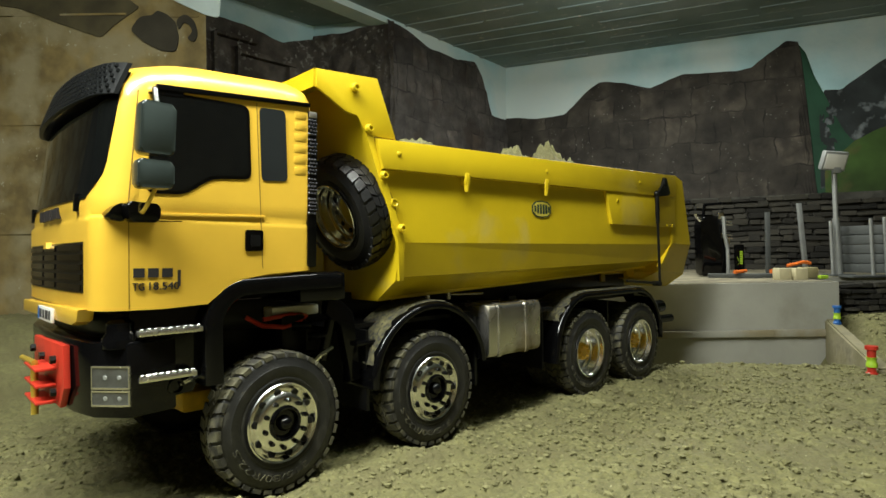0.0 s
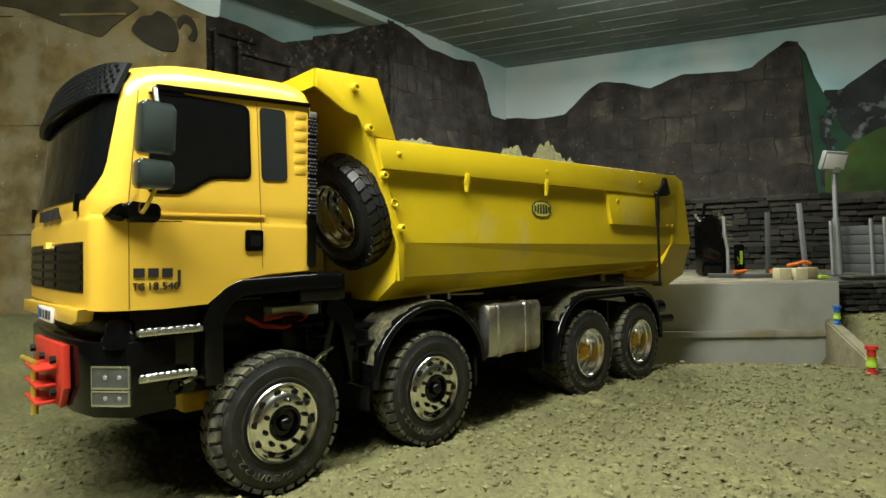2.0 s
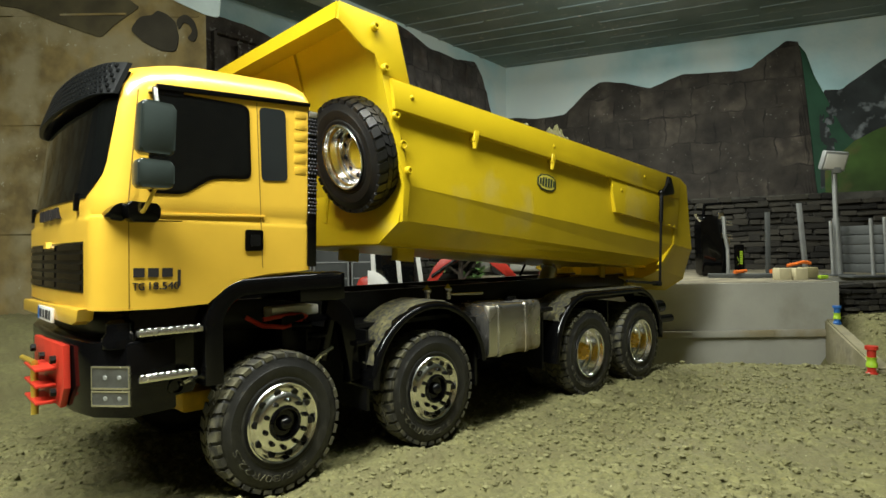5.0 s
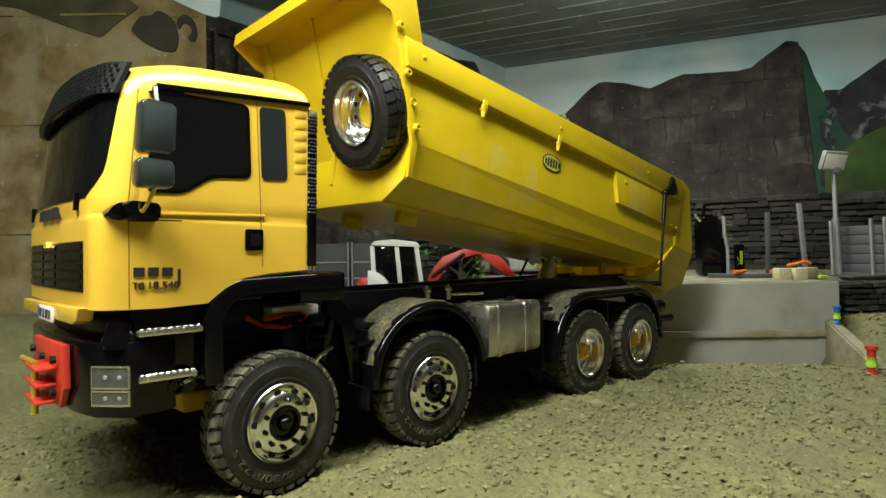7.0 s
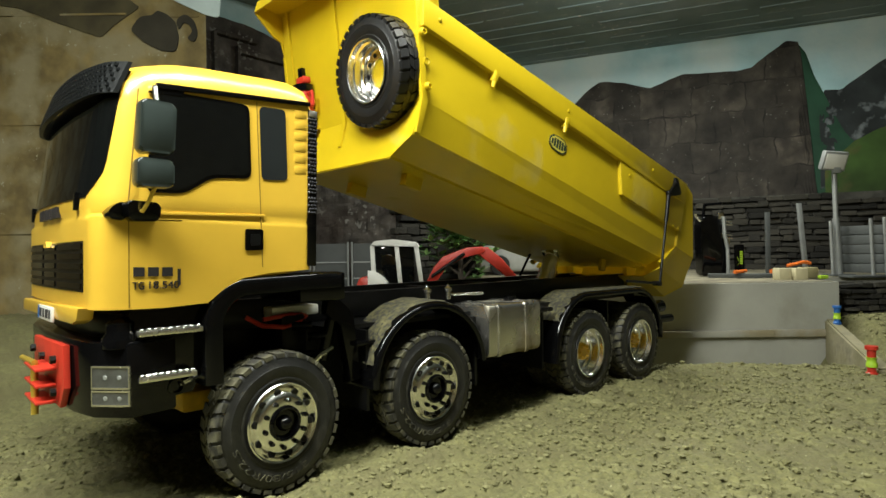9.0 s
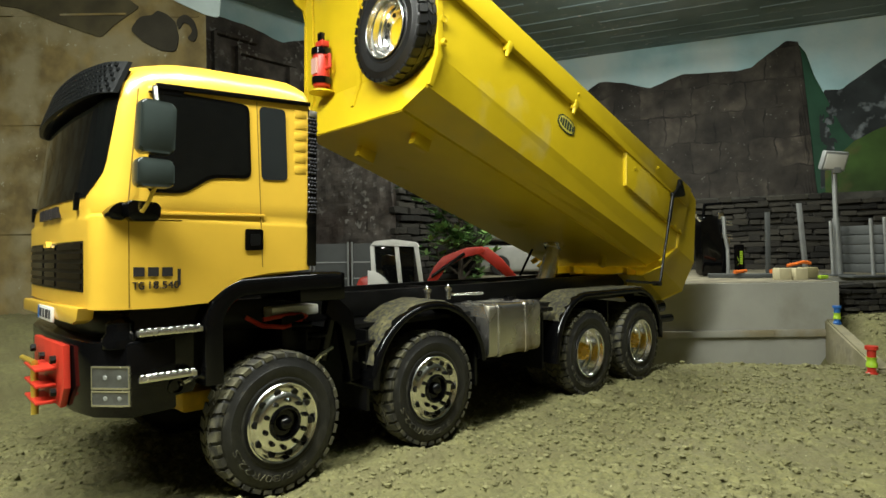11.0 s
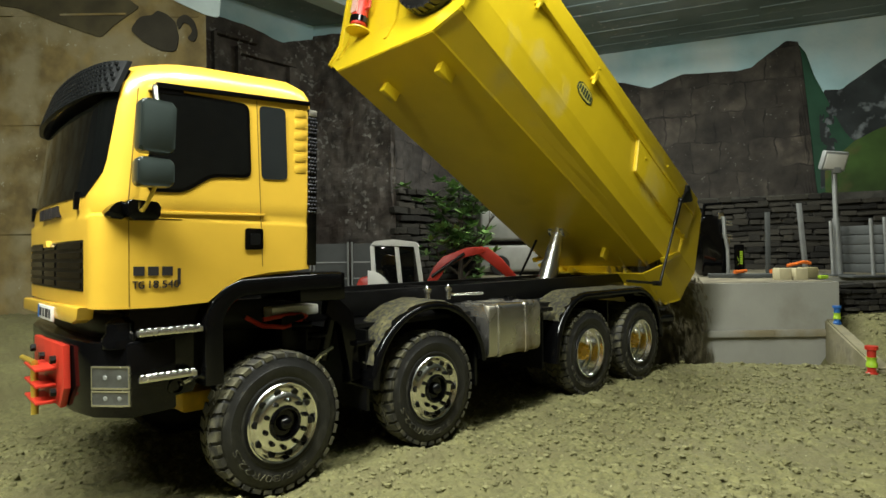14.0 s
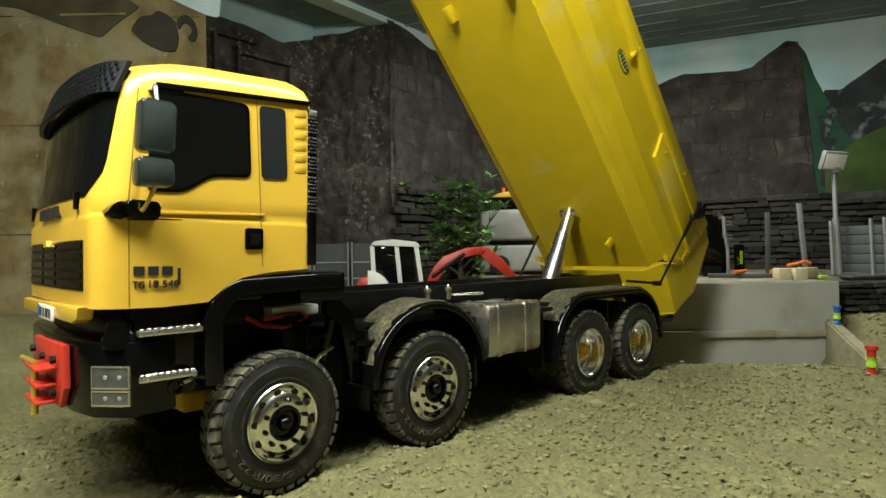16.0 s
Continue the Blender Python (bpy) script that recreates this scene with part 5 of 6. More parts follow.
slab(bm, [(7.0, n0, 1.88), (7.03, -1.12, 1.44), (7.03, 1.04, 1.44), (7.0, n1, 1.88)], 0.03)
slab(bm, [(7.03, -1.12, 1.44), (6.9, -0.89, 1.24), (6.9, 0.81, 1.24), (7.03, 1.04, 1.44)], 0.03)
slab(bm, [(6.9, -0.89, 1.24), (6.9, 0.81, 1.24), (6.15, 0.83, 1.37), (6.15, -0.91, 1.37)], 0.02)
gate = part("tailgate", bm, BED_YELLOW, truck, "yellow hinged tailgate", GATE, angle=25)
PX, PZ = 5.996, 2.764
lever = part("gate_lever", prism(B(), [(5.74, 2.58), (5.80, 2.56), (6.12, 2.60), (6.16, 2.63), (6.06, 2.84), (5.98, 2.85), (5.93, 2.72)], -1.36, -1.325, 0.006), CHASSIS, truck, "black tailgate lever", (PX, 0, PZ))
part("lever_bolt", cyl(B(), (6.0, -1.32, 2.76), (6.0, -1.375, 2.76), 0.04, 0.04, 10), CHASSIS, lever, "", (PX, 0, PZ), (PX, 0, PZ))
PIN = Vector((5.807, -1.345, 1.318))
TIP = Vector((5.771, -1.345, 2.605))
ROD_L = (TIP - PIN).length
bm = cyl(B(), PIN, PIN + Vector((0, 0, ROD_L)), 0.018)
rod = part("gate_rod", bm, CHASSIS, truck, "thin black tailgate rod", PIN)
bm = cyl(B(), TIP - Vector((0, 0, 0.42)), TIP, 0.028)
bmesh.ops.create_icosphere(bm, subdivisions=2, radius=0.045, matrix=Matrix.Translation(TIP))
sleeve = part("rod_sleeve", bm, CHASSIS, truck, "black rod sleeve with ball joint", TIP)

# telescopic ram
RAM = Vector((4.58, 0.0, 0.5))
ram_outer = part("ram_barrel", cyl(B(), RAM, RAM + Vector((0, 0, 0.95)), 0.16, 0.16, 24), STEEL, truck, "bright steel ram barrel", RAM)
ram_mid = part("ram_stage", cyl(B(), RAM, RAM + Vector((0, 0, 0.97)), 0.138, 0.138, 24), STEEL, truck, "bright steel ram stage", RAM)
ram_mid2 = part("ram_stage", cyl(B(), RAM, RAM + Vector((0, 0, 0.98)), 0.118, 0.118, 24), STEEL, truck, "bright steel ram stage", RAM)
bm = cyl(B(), RAM, RAM + Vector((0, 0, 0.98)), 0.10, 0.10, 20)
cyl(bm, RAM + Vector((0, 0, 0.92)), RAM + Vector((0, 0, 1.03)), 0.115, 0.10, 20)
ram_top = part("ram_rod", bm, STEEL, truck, "bright steel ram rod", RAM)
part("prop_strut", cyl(B(), (5.0, 0.55, 1.42), (5.55, 0.6, 2.05), 0.02), CHASSIS, truck, "thin black prop strut")

# the load
xs, ys = np.linspace(1.24, 6.3, 250), np.linspace(-1.12, 1.04, 105)


def load_height(x, y):
    z = 2.74 + 0.03 * (x - 1) / 5 + 0.04 * fbm(x, y, 1.5, 31, 3) + 0.03 * np.abs(fbm(x, y, 6, 32, 3))
    for cx, cy, r, h in ((1.7, -0.8, 0.3, 0.2), (3.24, -0.8, 0.2, 0.31), (3.88, -0.8, 0.2, 0.44), (4.39, -0.8, 0.35, 0.24)):
        d2 = ((x - cx) ** 2 + (y - cy) ** 2) / r ** 2
        z = z + h * np.exp(-d2) * (0.75 + 0.9 * np.abs(fbm(x, y, 8, 33, 3)))
    return z


load = sheet("soil_load", xs, ys, SOIL, load_height)
bmx = bmesh.new()
bmx.from_mesh(load.data)
ext = bmesh.ops.extrude_edge_only(bmx, edges=[e for e in bmx.edges if e.is_boundary])["geom"]
for v in ext:
    if isinstance(v, bmesh.types.BMVert):
        v.co.z = 2.52 * S
for v in bmx.verts:
    v.co -= Vector(HINGE) * S
bmx.to_mesh(load.data)
bmx.free()
load.location = Vector(HINGE) * S
tagged(load, "heaped load of dry soil in the tipping body", "soil load")


# grains in a darker brown than the crumbs on the ground
FALLING_GRAIN = island_material("dark_soil_grains", (0.07, 0.06, 0.032), (0.14, 0.12, 0.066))


# soil that pours out: loose bunches of grains, each moves as one
def soil_bunch(seed, count, width):
    count = count * 3
    rng = np.random.RandomState(seed)
    base = np.array([(1, 0, 0), (-1, 0, 0), (0, 1, 0), (0, -1, 0), (0, 0, 1.6), (0, 0, -1.6)], float)
    tri = np.array([(0, 2, 4), (2, 1, 4), (1, 3, 4), (3, 0, 4), (2, 0, 5), (1, 2, 5), (3, 1, 5), (0, 3, 5)])
    p = np.stack([rng.normal(0, 0.26, count), rng.uniform(-width, width, count) * 0.4 - 0.62, rng.uniform(-0.42, 0.42, count)], -1)
    r = rng.uniform(0.008, 0.032, count)
    v = (base[None] * r[:, None, None] * rng.uniform(0.7, 1.3, (count, 6, 1)) + p[:, None]) * S
    f = tri[None] + (np.arange(count) * 6)[:, None, None]
    me = bpy.data.meshes.new("falling_soil")
    me.from_pydata(v.reshape(-1, 3).tolist(), [], f.reshape(-1, 3).tolist())
    me.materials.append(FALLING_GRAIN)
    return tagged(new("falling_soil", me), "loose bunch of soil grains pouring from the body", "soil", "bunches of pouring soil")


# time at which each bunch leaves the lip, its grains and half width
POUR = [(11.72, 60, 0.5), (12.0, 110, 0.6), (12.2, 60, 0.6), (12.92, 130, 0.3), (13.38, 320, 0.7), (13.5, 420, 0.8), (13.62, 1100, 0.85), (13.72, 1300, 0.9), (13.82, 1300, 0.9), (13.92, 1300, 0.9), (14.02, 1100, 0.9), (14.12, 800, 0.9), (14.24, 300, 0.8), (14.34, 900, 0.85), (14.44, 1200, 0.9), (14.54, 1200, 0.9), (14.64, 1000, 0.9), (14.76, 500, 0.8)]
bunches = [(t, soil_bunch(60 + k, n, w)) for k, (t, n, w) in enumerate(POUR)]


# ---- things on the plateau and round it ----
def room_part(name, bm, mat, parent=None, label="", angle=35):
    """Coordinates: metres to the right, metres ahead, height, along the room's axis."""
    for v in bm.verts:
        x, y = spot(v.co.x, v.co.y)
        v.co = Vector((x, y, v.co.z))
    base = parent["base"] if parent and "base" in parent else (0, 0, 0)
    return part(name, bm, mat, parent, label, base, base, angle)


def room_thing(name, right, ahead, z, label, category, group=""):
    x, y = spot(right, ahead)
    ob = thing(name, label, category, group, (x, y, z))
    ob["base"] = (x, y, z)
    return ob


PLAT = 1.17

# assumed ceiling fittings above the lights, out of view; no tubes are built
for lx, ly, lz, ll, *watts in LAMPS:
    fit_ob = thing("ceiling_light", "assumed long white ceiling light fitting, out of view", "ceiling light", "ceiling lights", (lx, ly, lz))
    part("housing", box(B(), lx - ll / 2, lx + ll / 2, ly - 0.55, ly + 0.55, lz + 0.25, TOP + 0.02, 0.02), WHITE, fit_ob, "", (lx, ly, lz), (lx, ly, lz))

# floodlight mast
mast = room_thing("floodlight_mast", 8.42, 12.5, PLAT, "grey steel floodlight mast standing on the concrete platform", "lamp")
room_part("mast_base", box(B(), 8.18, 8.66, 12.3, 12.7, PLAT, PLAT + 0.05, 0.01), PANEL_GREY, mast)
room_part("pole", cyl(B(), (8.43, 12.5, PLAT), (8.38, 12.5, 2.4), 0.075, 0.07, 14), GREY_METAL, mast, "galvanised pole")
room_part("upper_pole", cyl(B(), (8.38, 12.5, 2.4), (8.36, 12.5, 3.42), 0.05, 0.05, 14), GREY_METAL, mast)
room_part("yoke", prism(B(), [(8.28, 3.36), (8.44, 3.36), (8.42, 3.55), (8.30, 3.55)], 12.38, 12.46, 0.008), GREY_METAL, mast)
bm = box(B(), -0.25, 0.25, -0.07, 0.07, -0.2, 0.2, 0.02)
for v in bm.verts:
    v.co = Matrix.Rotation(radians(5), 4, "Y") @ Matrix.Rotation(radians(20), 4, "X") @ v.co + Vector((8.3, 12.42, 3.62))
head = room_part("lamp_head", bm, GREY_METAL, mast, "pale grey floodlight housing")
bm = box(B(), -0.21, 0.21, -0.085, -0.06, -0.16, 0.15, 0.005)
for v in bm.verts:
    v.co = Matrix.Rotation(radians(5), 4, "Y") @ Matrix.Rotation(radians(20), 4, "X") @ v.co + Vector((8.3, 12.42, 3.62))
room_part("lamp_glass", bm, WHITE, mast, "pale frosted lamp glass")

# ribbed barrier panel
gatep = room_thing("barrier_panel", 8.6, 12.0, PLAT, "grey ribbed barrier panel between steel posts", "fence")
for r, d, h in ((8.27, 12.45, 1.18), (8.72, 11.9, 1.2), (9.0, 11.9, 1.22)):
    room_part("post", cyl(B(), (r, d, PLAT), (r - 0.04, d, PLAT + h), 0.035, 0.035, 10), GREY_METAL, gatep, "steel post")
for i in range(5):
    z = PLAT + 0.08 + i * 0.2
    bm = prism(B(), [(8.5, 12.75), (8.98, 11.92), (9.0, 11.94), (8.53, 12.77)], z, z + 0.185, 0.006, "xy")
    room_part("board", bm, PANEL_GREY, gatep)
for i in range(5):
    z = PLAT + 0.17 + i * 0.2
    room_part("bracket", box(B(), 8.97, 9.06, 11.86, 11.94, z - 0.02, z + 0.02, 0.004), GREY_METAL, gatep)
room_part("foot_plate", box(B(), 8.2, 9.15, 11.75, 12.2, PLAT, PLAT + 0.04, 0.006), PANEL_GREY, gatep)

# fence by the cliff
fen = room_thing("site_fence", -2.4, 14.6, 0.9, "low grey panel fence in front of the cliff", "fence")
for r0, r1 in ((-3.2, -2.36), (-2.26, -1.3), (-4.3, -3.3)):
    room_part("panel", box(B(), r0 + 0.03, r1 - 0.03, 14.58, 14.62, 0.9, 2.06, 0.006), PANEL_GREY, fen)
    for r in (r0, r1):
        room_part("post", cyl(B(), (r, 14.55, 0.7), (r, 14.55, 2.1), 0.025, 0.025, 8), GREY_METAL, fen, "thin steel post")
    for z in (1.2, 1.6):
        room_part("rail", box(B(), r0, r1, 14.55, 14.58, z - 0.015, z + 0.015), GREY_METAL, fen)
tagged(room_part("kerb", box(B(), -6.5, 0.6, 14.2, 14.5, 0.3, 0.98, 0.02), SLAB), "pale concrete kerb under the fence", "kerb", kind="structure")

# black tractor unit seen from behind
tr = room_thing("tractor_unit", 6.0, 13.2, PLAT, "black model tractor unit with chrome stack on the platform", "model truck")
room_part("cab_shell", prism(B(), rounded([(5.74, PLAT + 0.03), (5.72, 2.3), (5.76, 2.5), (5.9, 2.53), (6.2, 2.5), (6.26, 1.9), (6.28, PLAT + 0.03)], 0.08), 13.0, 13.35, 0.03), BLACK, tr, "glossy black cab shell")
room_part("roof_hoop", pipe(B(), [(5.86, 13.2, 2.5), (5.9, 13.2, 2.78), (6.3, 13.3, 2.82), (6.28, 13.3, 2.78)], 0.035), BLACK, tr, "black roof hoop")
room_part("stack_cap", box(B(), 6.1, 6.22, 12.96, 13.08, 2.45, 2.62, 0.015), CHROME, tr, "chrome stack cap")
room_part("exhaust_stack", pipe(B(), [(6.2, 12.93, 2.5), (6.21, 12.93, 2.1), (6.27, 12.93, 1.8), (6.28, 12.93, 1.25)], 0.04, 12), GREY_METAL, tr, "chrome exhaust stack")
for z in (2.35, 2.42, 2.05, 2.12):
    room_part("chrome_bracket", cyl(B(), (6.16, 12.98, z), (6.42, 13.05, z - 0.02), 0.025), CHROME, tr)
room_part("mirror_arm", pipe(B(), [(5.72, 13.0, 2.42), (5.62, 12.95, 2.5), (5.58, 12.95, 2.58)], 0.035, 10), CHROME, tr, "chrome mirror arm")
room_part("drum", cyl(B(), (6.3, 13.2, 1.95), (6.3, 13.5, 1.95), 0.16, 0.16, 20), CHROME, tr)
flap = room_part("mud_flap", box(B(), 6.42, 6.62, 12.9, 12.96, PLAT + 0.01, 1.88, 0.01), BLACK, tr, "black flap")
for k in range(6):
    room_part("flap_stroke", box(B(), 6.52, 6.58, 12.89, 12.905, 1.45 + k * 0.05, 1.485 + k * 0.05), LIME, tr)
room_part("flap_stroke", prism(B(), [(6.46, 1.62), (6.5, 1.5), (6.48, 1.42), (6.5, 1.52)], 12.89, 12.905), LIME, tr)

# clutter on the edge
for r, c in ((6.5, 11.25), (6.78, 11.2)):
    ob = room_thing("wooden_block", r, c, PLAT, "pale square wooden block near the platform edge", "block", "wooden blocks")
    room_part("block_body", box(B(), r - 0.12, r + 0.12, c - 0.1, c + 0.14, PLAT, PLAT + 0.235, 0.015), WOOD, ob)
ob = room_thing("wooden_offcut", 7.2, 12.0, PLAT, "tan wooden offcut behind the blocks", "block")
room_part("offcut_body", box(B(), 7.32, 7.58, 11.85, 12.15, PLAT, PLAT + 0.22, 0.02), TAN, ob)
ob = room_thing("tool_bar", 6.2, 12.2, PLAT, "flat black bar with orange grips lying on the platform", "tool")
room_part("bar", prism(B(), [(5.6, 12.4), (6.4, 12.0), (7.0, 12.05), (7.0, 12.25), (6.4, 12.2), (5.65, 12.55)], PLAT, PLAT + 0.1, 0.01, "xy"), PANEL_GREY, ob)
for r in (6.0, 6.75):
    room_part("grip", cyl(B(), (r, 12.1, PLAT + 0.14), (r + 0.3, 12.2, PLAT + 0.16), 0.04, 0.03, 10), ORANGE, ob, "orange grip")
ob = room_thing("orange_clamp", 7.2, 11.8, PLAT + 0.3, "orange clamp lying on the wooden offcut", "clamp")
room_part("clamp_arm", pipe(B(), [(7.0, 11.95, PLAT + 0.26), (7.2, 11.95, PLAT + 0.3), (7.35, 11.97, PLAT + 0.33), (7.5, 12.0, PLAT + 0.3)], 0.035), ORANGE, ob)
ob = room_thing("yellow_peg", 7.5, 11.6, PLAT, "small lime peg on the platform", "peg")
room_part("peg_body", box(B(), 7.42, 7.58, 11.55, 11.65, PLAT, PLAT + 0.07, 0.015), LIME, ob)
for r, d, z1, lean, nm in ((7.75, 14.0, 2.65, 0.0, "dark"), (8.65, 14.0, 2.85, -0.13, "pale")):
    ob = room_thing("timber_post", r, d, PLAT, nm + " upright strip leaning near the stone wall", "post")
    bm = box(B(), r - 0.05, r + 0.05, d - 0.04, d + 0.04, PLAT, z1, 0.01)
    for v in bm.verts:
        v.co.x += lean * (v.co.z - PLAT) / 1.5
    room_part("strip", bm, PANEL_GREY if nm == "dark" else GREY_METAL, ob)

# kerb wall beside the pit and the plastic tubes
bm = B()
lo = [(6.80, 10.5), (7.02, 10.5), (6.5, 8.5), (6.26, 8.5)]
a = [bm.verts.new((r, d, -0.8)) for r, d in lo]
b = [bm.verts.new((r, d, z)) for (r, d), z in zip(lo, (0.52, 0.52, 0.02, 0.02))]
bm.faces.new(a)
bm.faces.new(b)
for i in range(4):
    bm.faces.new((a[i], a[(i + 1) % 4], b[(i + 1) % 4], b[i]))
bmesh.ops.bevel(bm, geom=list(bm.edges), offset=0.03, segments=2, affect="EDGES")
tagged(room_part("ramp_wall", bm, material("soil_stained_concrete", (0.30, 0.27, 0.17), 0.9, vary=0.25, grain=40, bump=0.8, bump_scale=90, dirt=(0.2, 0.18, 0.1), dirt_amount=0.4, dirt_scale=20)), "pale sloping concrete kerb wall beside the pit", "kerb", kind="structure")


def plastic_tube(right, ahead, z, c0, c1, c2, label, h=0.42, r=0.085):
    ob = room_thing("plastic_tube", right, ahead, z, label, "toy tube")
    o = (right, ahead, z)
    room_part("foot", lathe(B(), [(0.02, 0), (r * 1.1, 0), (r * 1.1, 0.03), (r * 0.8, 0.05), (r * 0.8, h * 0.25), (r, h * 0.28), (0.02, h * 0.28)], o, 16, "z"), c0, ob)
    room_part("sleeve", lathe(B(), [(0.02, h * 0.28), (r, h * 0.28), (r, h * 0.4), (r * 0.85, h * 0.45), (r * 0.85, h * 0.58), (r, h * 0.62), (0.02, h * 0.62)], o, 16, "z"), c1, ob)
    room_part("cap", lathe(B(), [(0.02, h * 0.62), (r * 0.8, h * 0.62), (r * 0.8, h * 0.85), (r * 1.15, h * 0.88), (r * 1.15, h), (0.02, h)], o, 16, "z"), c2, ob)


px, py = spot(6.14, 8.45)
plastic_tube(6.14, 8.45, float(ground_height(px, py)), RED, LIME, RED, "red and lime plastic tube standing on the soil", 0.42, 0.072)
plastic_tube(6.86, 10.25, 0.45, BLUE, LIME, BLUE, "small blue and lime plastic tube on the kerb wall", 0.32, 0.06)

OFFWHITE = material("grey_white_paint", (0.29, 0.29, 0.26), 0.5, vary=0.08)
# white box vehicle with a yellow roof
wv = room_thing("box_vehicle", 2.3, 15.7, PLAT, "white model box vehicle with black stripe and yellow roof", "model vehicle")
room_part("lower_box", box(B(), 0.95, 3.6, 15.5, 16.9, PLAT + 0.1, 1.98, 0.08, 3), OFFWHITE, wv, "white lower body")
room_part("stripe", box(B(), 0.97, 3.58, 15.52, 16.88, 1.98, 2.07), BLACK, wv, "black waist stripe")
room_part("upper_box", box(B(), 0.97, 3.6, 15.5, 16.9, 2.07, 2.93, 0.12, 3), OFFWHITE, wv, "white upper body")
room_part("window_band", box(B(), 1.1, 3.5, 15.56, 16.8, 2.9, 3.25, 0.04), BLACK, wv, "black window band")
room_part("roof", prism(B(), [(1.25, 3.25), (3.4, 3.25), (3.3, 3.42), (2.0, 3.45), (1.5, 3.36)], 15.6, 16.7, 0.02), CAB_YELLOW, wv, "yellow roof")
room_part("beacon", cyl(B(), (1.65, 15.8, 3.4), (1.65, 15.8, 3.52), 0.05), ORANGE, wv, "orange beacon")
for r in (1.5, 3.0):
    room_part("tyre", lathe(B(), [(0.05, -0.1), (0.25, -0.1), (0.27, -0.05), (0.27, 0.05), (0.25, 0.1), (0.05, 0.1)], (r, 15.55, PLAT + 0.27), 24), RUBBER, wv)

# red and white mini excavator
EXC = (-1.0, 12.5, 0.40)
ex = room_thing("mini_excavator", EXC[0], EXC[1], EXC[2], "red and white model mini excavator parked on the soil", "excavator")
for d in (12.2, 12.95):
    room_part("track", prism(B(), rounded([(-1.75, 0.42), (-0.35, 0.42), (-0.3, 0.65), (-1.8, 0.65)], 0.1), d - 0.12, d + 0.12, 0.02), RUBBER_DUSTY, ex, "black rubber track")
room_part("turntable", cyl(B(), (-1.05, 12.55, 0.6), (-1.05, 12.55, 0.85), 0.35), CHASSIS, ex)
room_part("platform", box(B(), -1.75, -0.3, 12.1, 13.0, 0.83, 1.1, 0.04), RED, ex, "red platform")
room_part("counterweight", prism(B(), rounded([(-1.82, 0.9), (-1.3, 0.9), (-1.3, 1.35), (-1.75, 1.32)], 0.12), 12.05, 13.05, 0.03), RED, ex, "red counterweight")
room_part("side_cover", prism(B(), arc_pts(-1.55, 0.9, 0.5, 0.56, 0, 90, 8) + [(-1.55, 0.9)], 12.0, 12.06, 0.01), WHITE, ex, "white curved side cover")
room_part("cab_glass", box(B(), -1.42, -0.6, 12.08, 12.75, 1.1, 1.95, 0.02), GLASS_DARK, ex, "dark cab glazing")
room_part("cab_roof", prism(B(), rounded([(-1.5, 1.97), (-0.5, 1.93), (-0.55, 2.03), (-1.0, 2.09), (-1.4, 2.06)], 0.03), 12.0, 12.8, 0.02), WHITE, ex, "white cab roof")
room_part("roof_hatch", box(B(), -1.0, -0.65, 12.02, 12.4, 2.045, 2.075), BLACK, ex)
for r0, r1 in ((-1.46, -1.5), (-0.92, -1.0), (-0.48, -0.6)):
    bm = prism(B(), [(r0, 1.05), (r0 + 0.09, 1.05), (r1 + 0.09, 1.97), (r1, 1.97)], 12.03, 12.1, 0.008)
    room_part("cab_post", bm, WHITE, ex, "white cab post")
room_part("boom", prism(B(), [(-0.45, 1.0), (-0.25, 1.0), (0.05, 1.5), (0.45, 1.72), (0.78, 1.75), (0.9, 1.82), (0.82, 1.92), (0.5, 1.9), (0.0, 1.72), (-0.2, 1.5)], 12.35, 12.6, 0.02), RED, ex, "red boom")
room_part("boom_ram", cyl(B(), (-0.25, 12.32, 1.3), (0.45, 12.32, 1.78), 0.035), CHASSIS, ex, "black boom ram")
room_part("stick", prism(B(), [(0.7, 1.92), (0.95, 1.9), (1.25, 1.65), (1.62, 1.2), (1.45, 1.15), (1.1, 1.5), (0.72, 1.76)], 12.38, 12.56, 0.02), RED, ex, "red stick")
room_part("bucket", prism(B(), rounded([(1.4, 1.2), (1.65, 1.22), (1.7, 0.8), (1.45, 0.62), (1.3, 0.8)], 0.06), 12.25, 12.7, 0.02), CHASSIS, ex, "black bucket")

# small leafy tree
tx, ty = spot(0.4, 14.0)
tz = float(ground_height(tx, ty)) - 0.05
tree = thing("potted_tree", "small leafy green tree with pale new shoots behind the truck", "tree", at=(tx, ty, tz))
rng = random.Random(9)
bm = B()
tips = []
cyl(bm, (tx, ty, tz), (tx + 0.03, ty, 1.5), 0.09, 0.06, 10)
for k in range(11):
    a = 2.4 * k + rng.uniform(-0.3, 0.3)
    z0 = 1.1 + 0.14 * k
    p0 = Vector((tx + 0.03, ty, z0))
    ln = rng.uniform(0.7, 1.2) * (1.1 - 0.04 * k)
    p1 = p0 + Vector((math.cos(a) * ln * 0.55, math.sin(a) * ln * 0.55, ln * 0.45))
    p2 = p1 + Vector((math.cos(a) * ln * 0.35, math.sin(a) * ln * 0.35, ln * 0.6))
    cyl(bm, p0, p1, 0.035, 0.022, 6)
    cyl(bm, p1, p2, 0.022, 0.01, 6)
    for m in range(5):
        q = p1.lerp(p2, rng.uniform(-0.3, 1.0)) + Vector((rng.gauss(0, 0.16), rng.gauss(0, 0.16), rng.gauss(0, 0.16)))
        cyl(bm, p1.lerp(p2, 0.4), q, 0.01, 0.006, 4)
        tips.append(q)
    tips.append(p2)
cyl(bm, (tx + 0.03, ty, 1.5), (tx, ty, 3.3), 0.06, 0.015, 8)
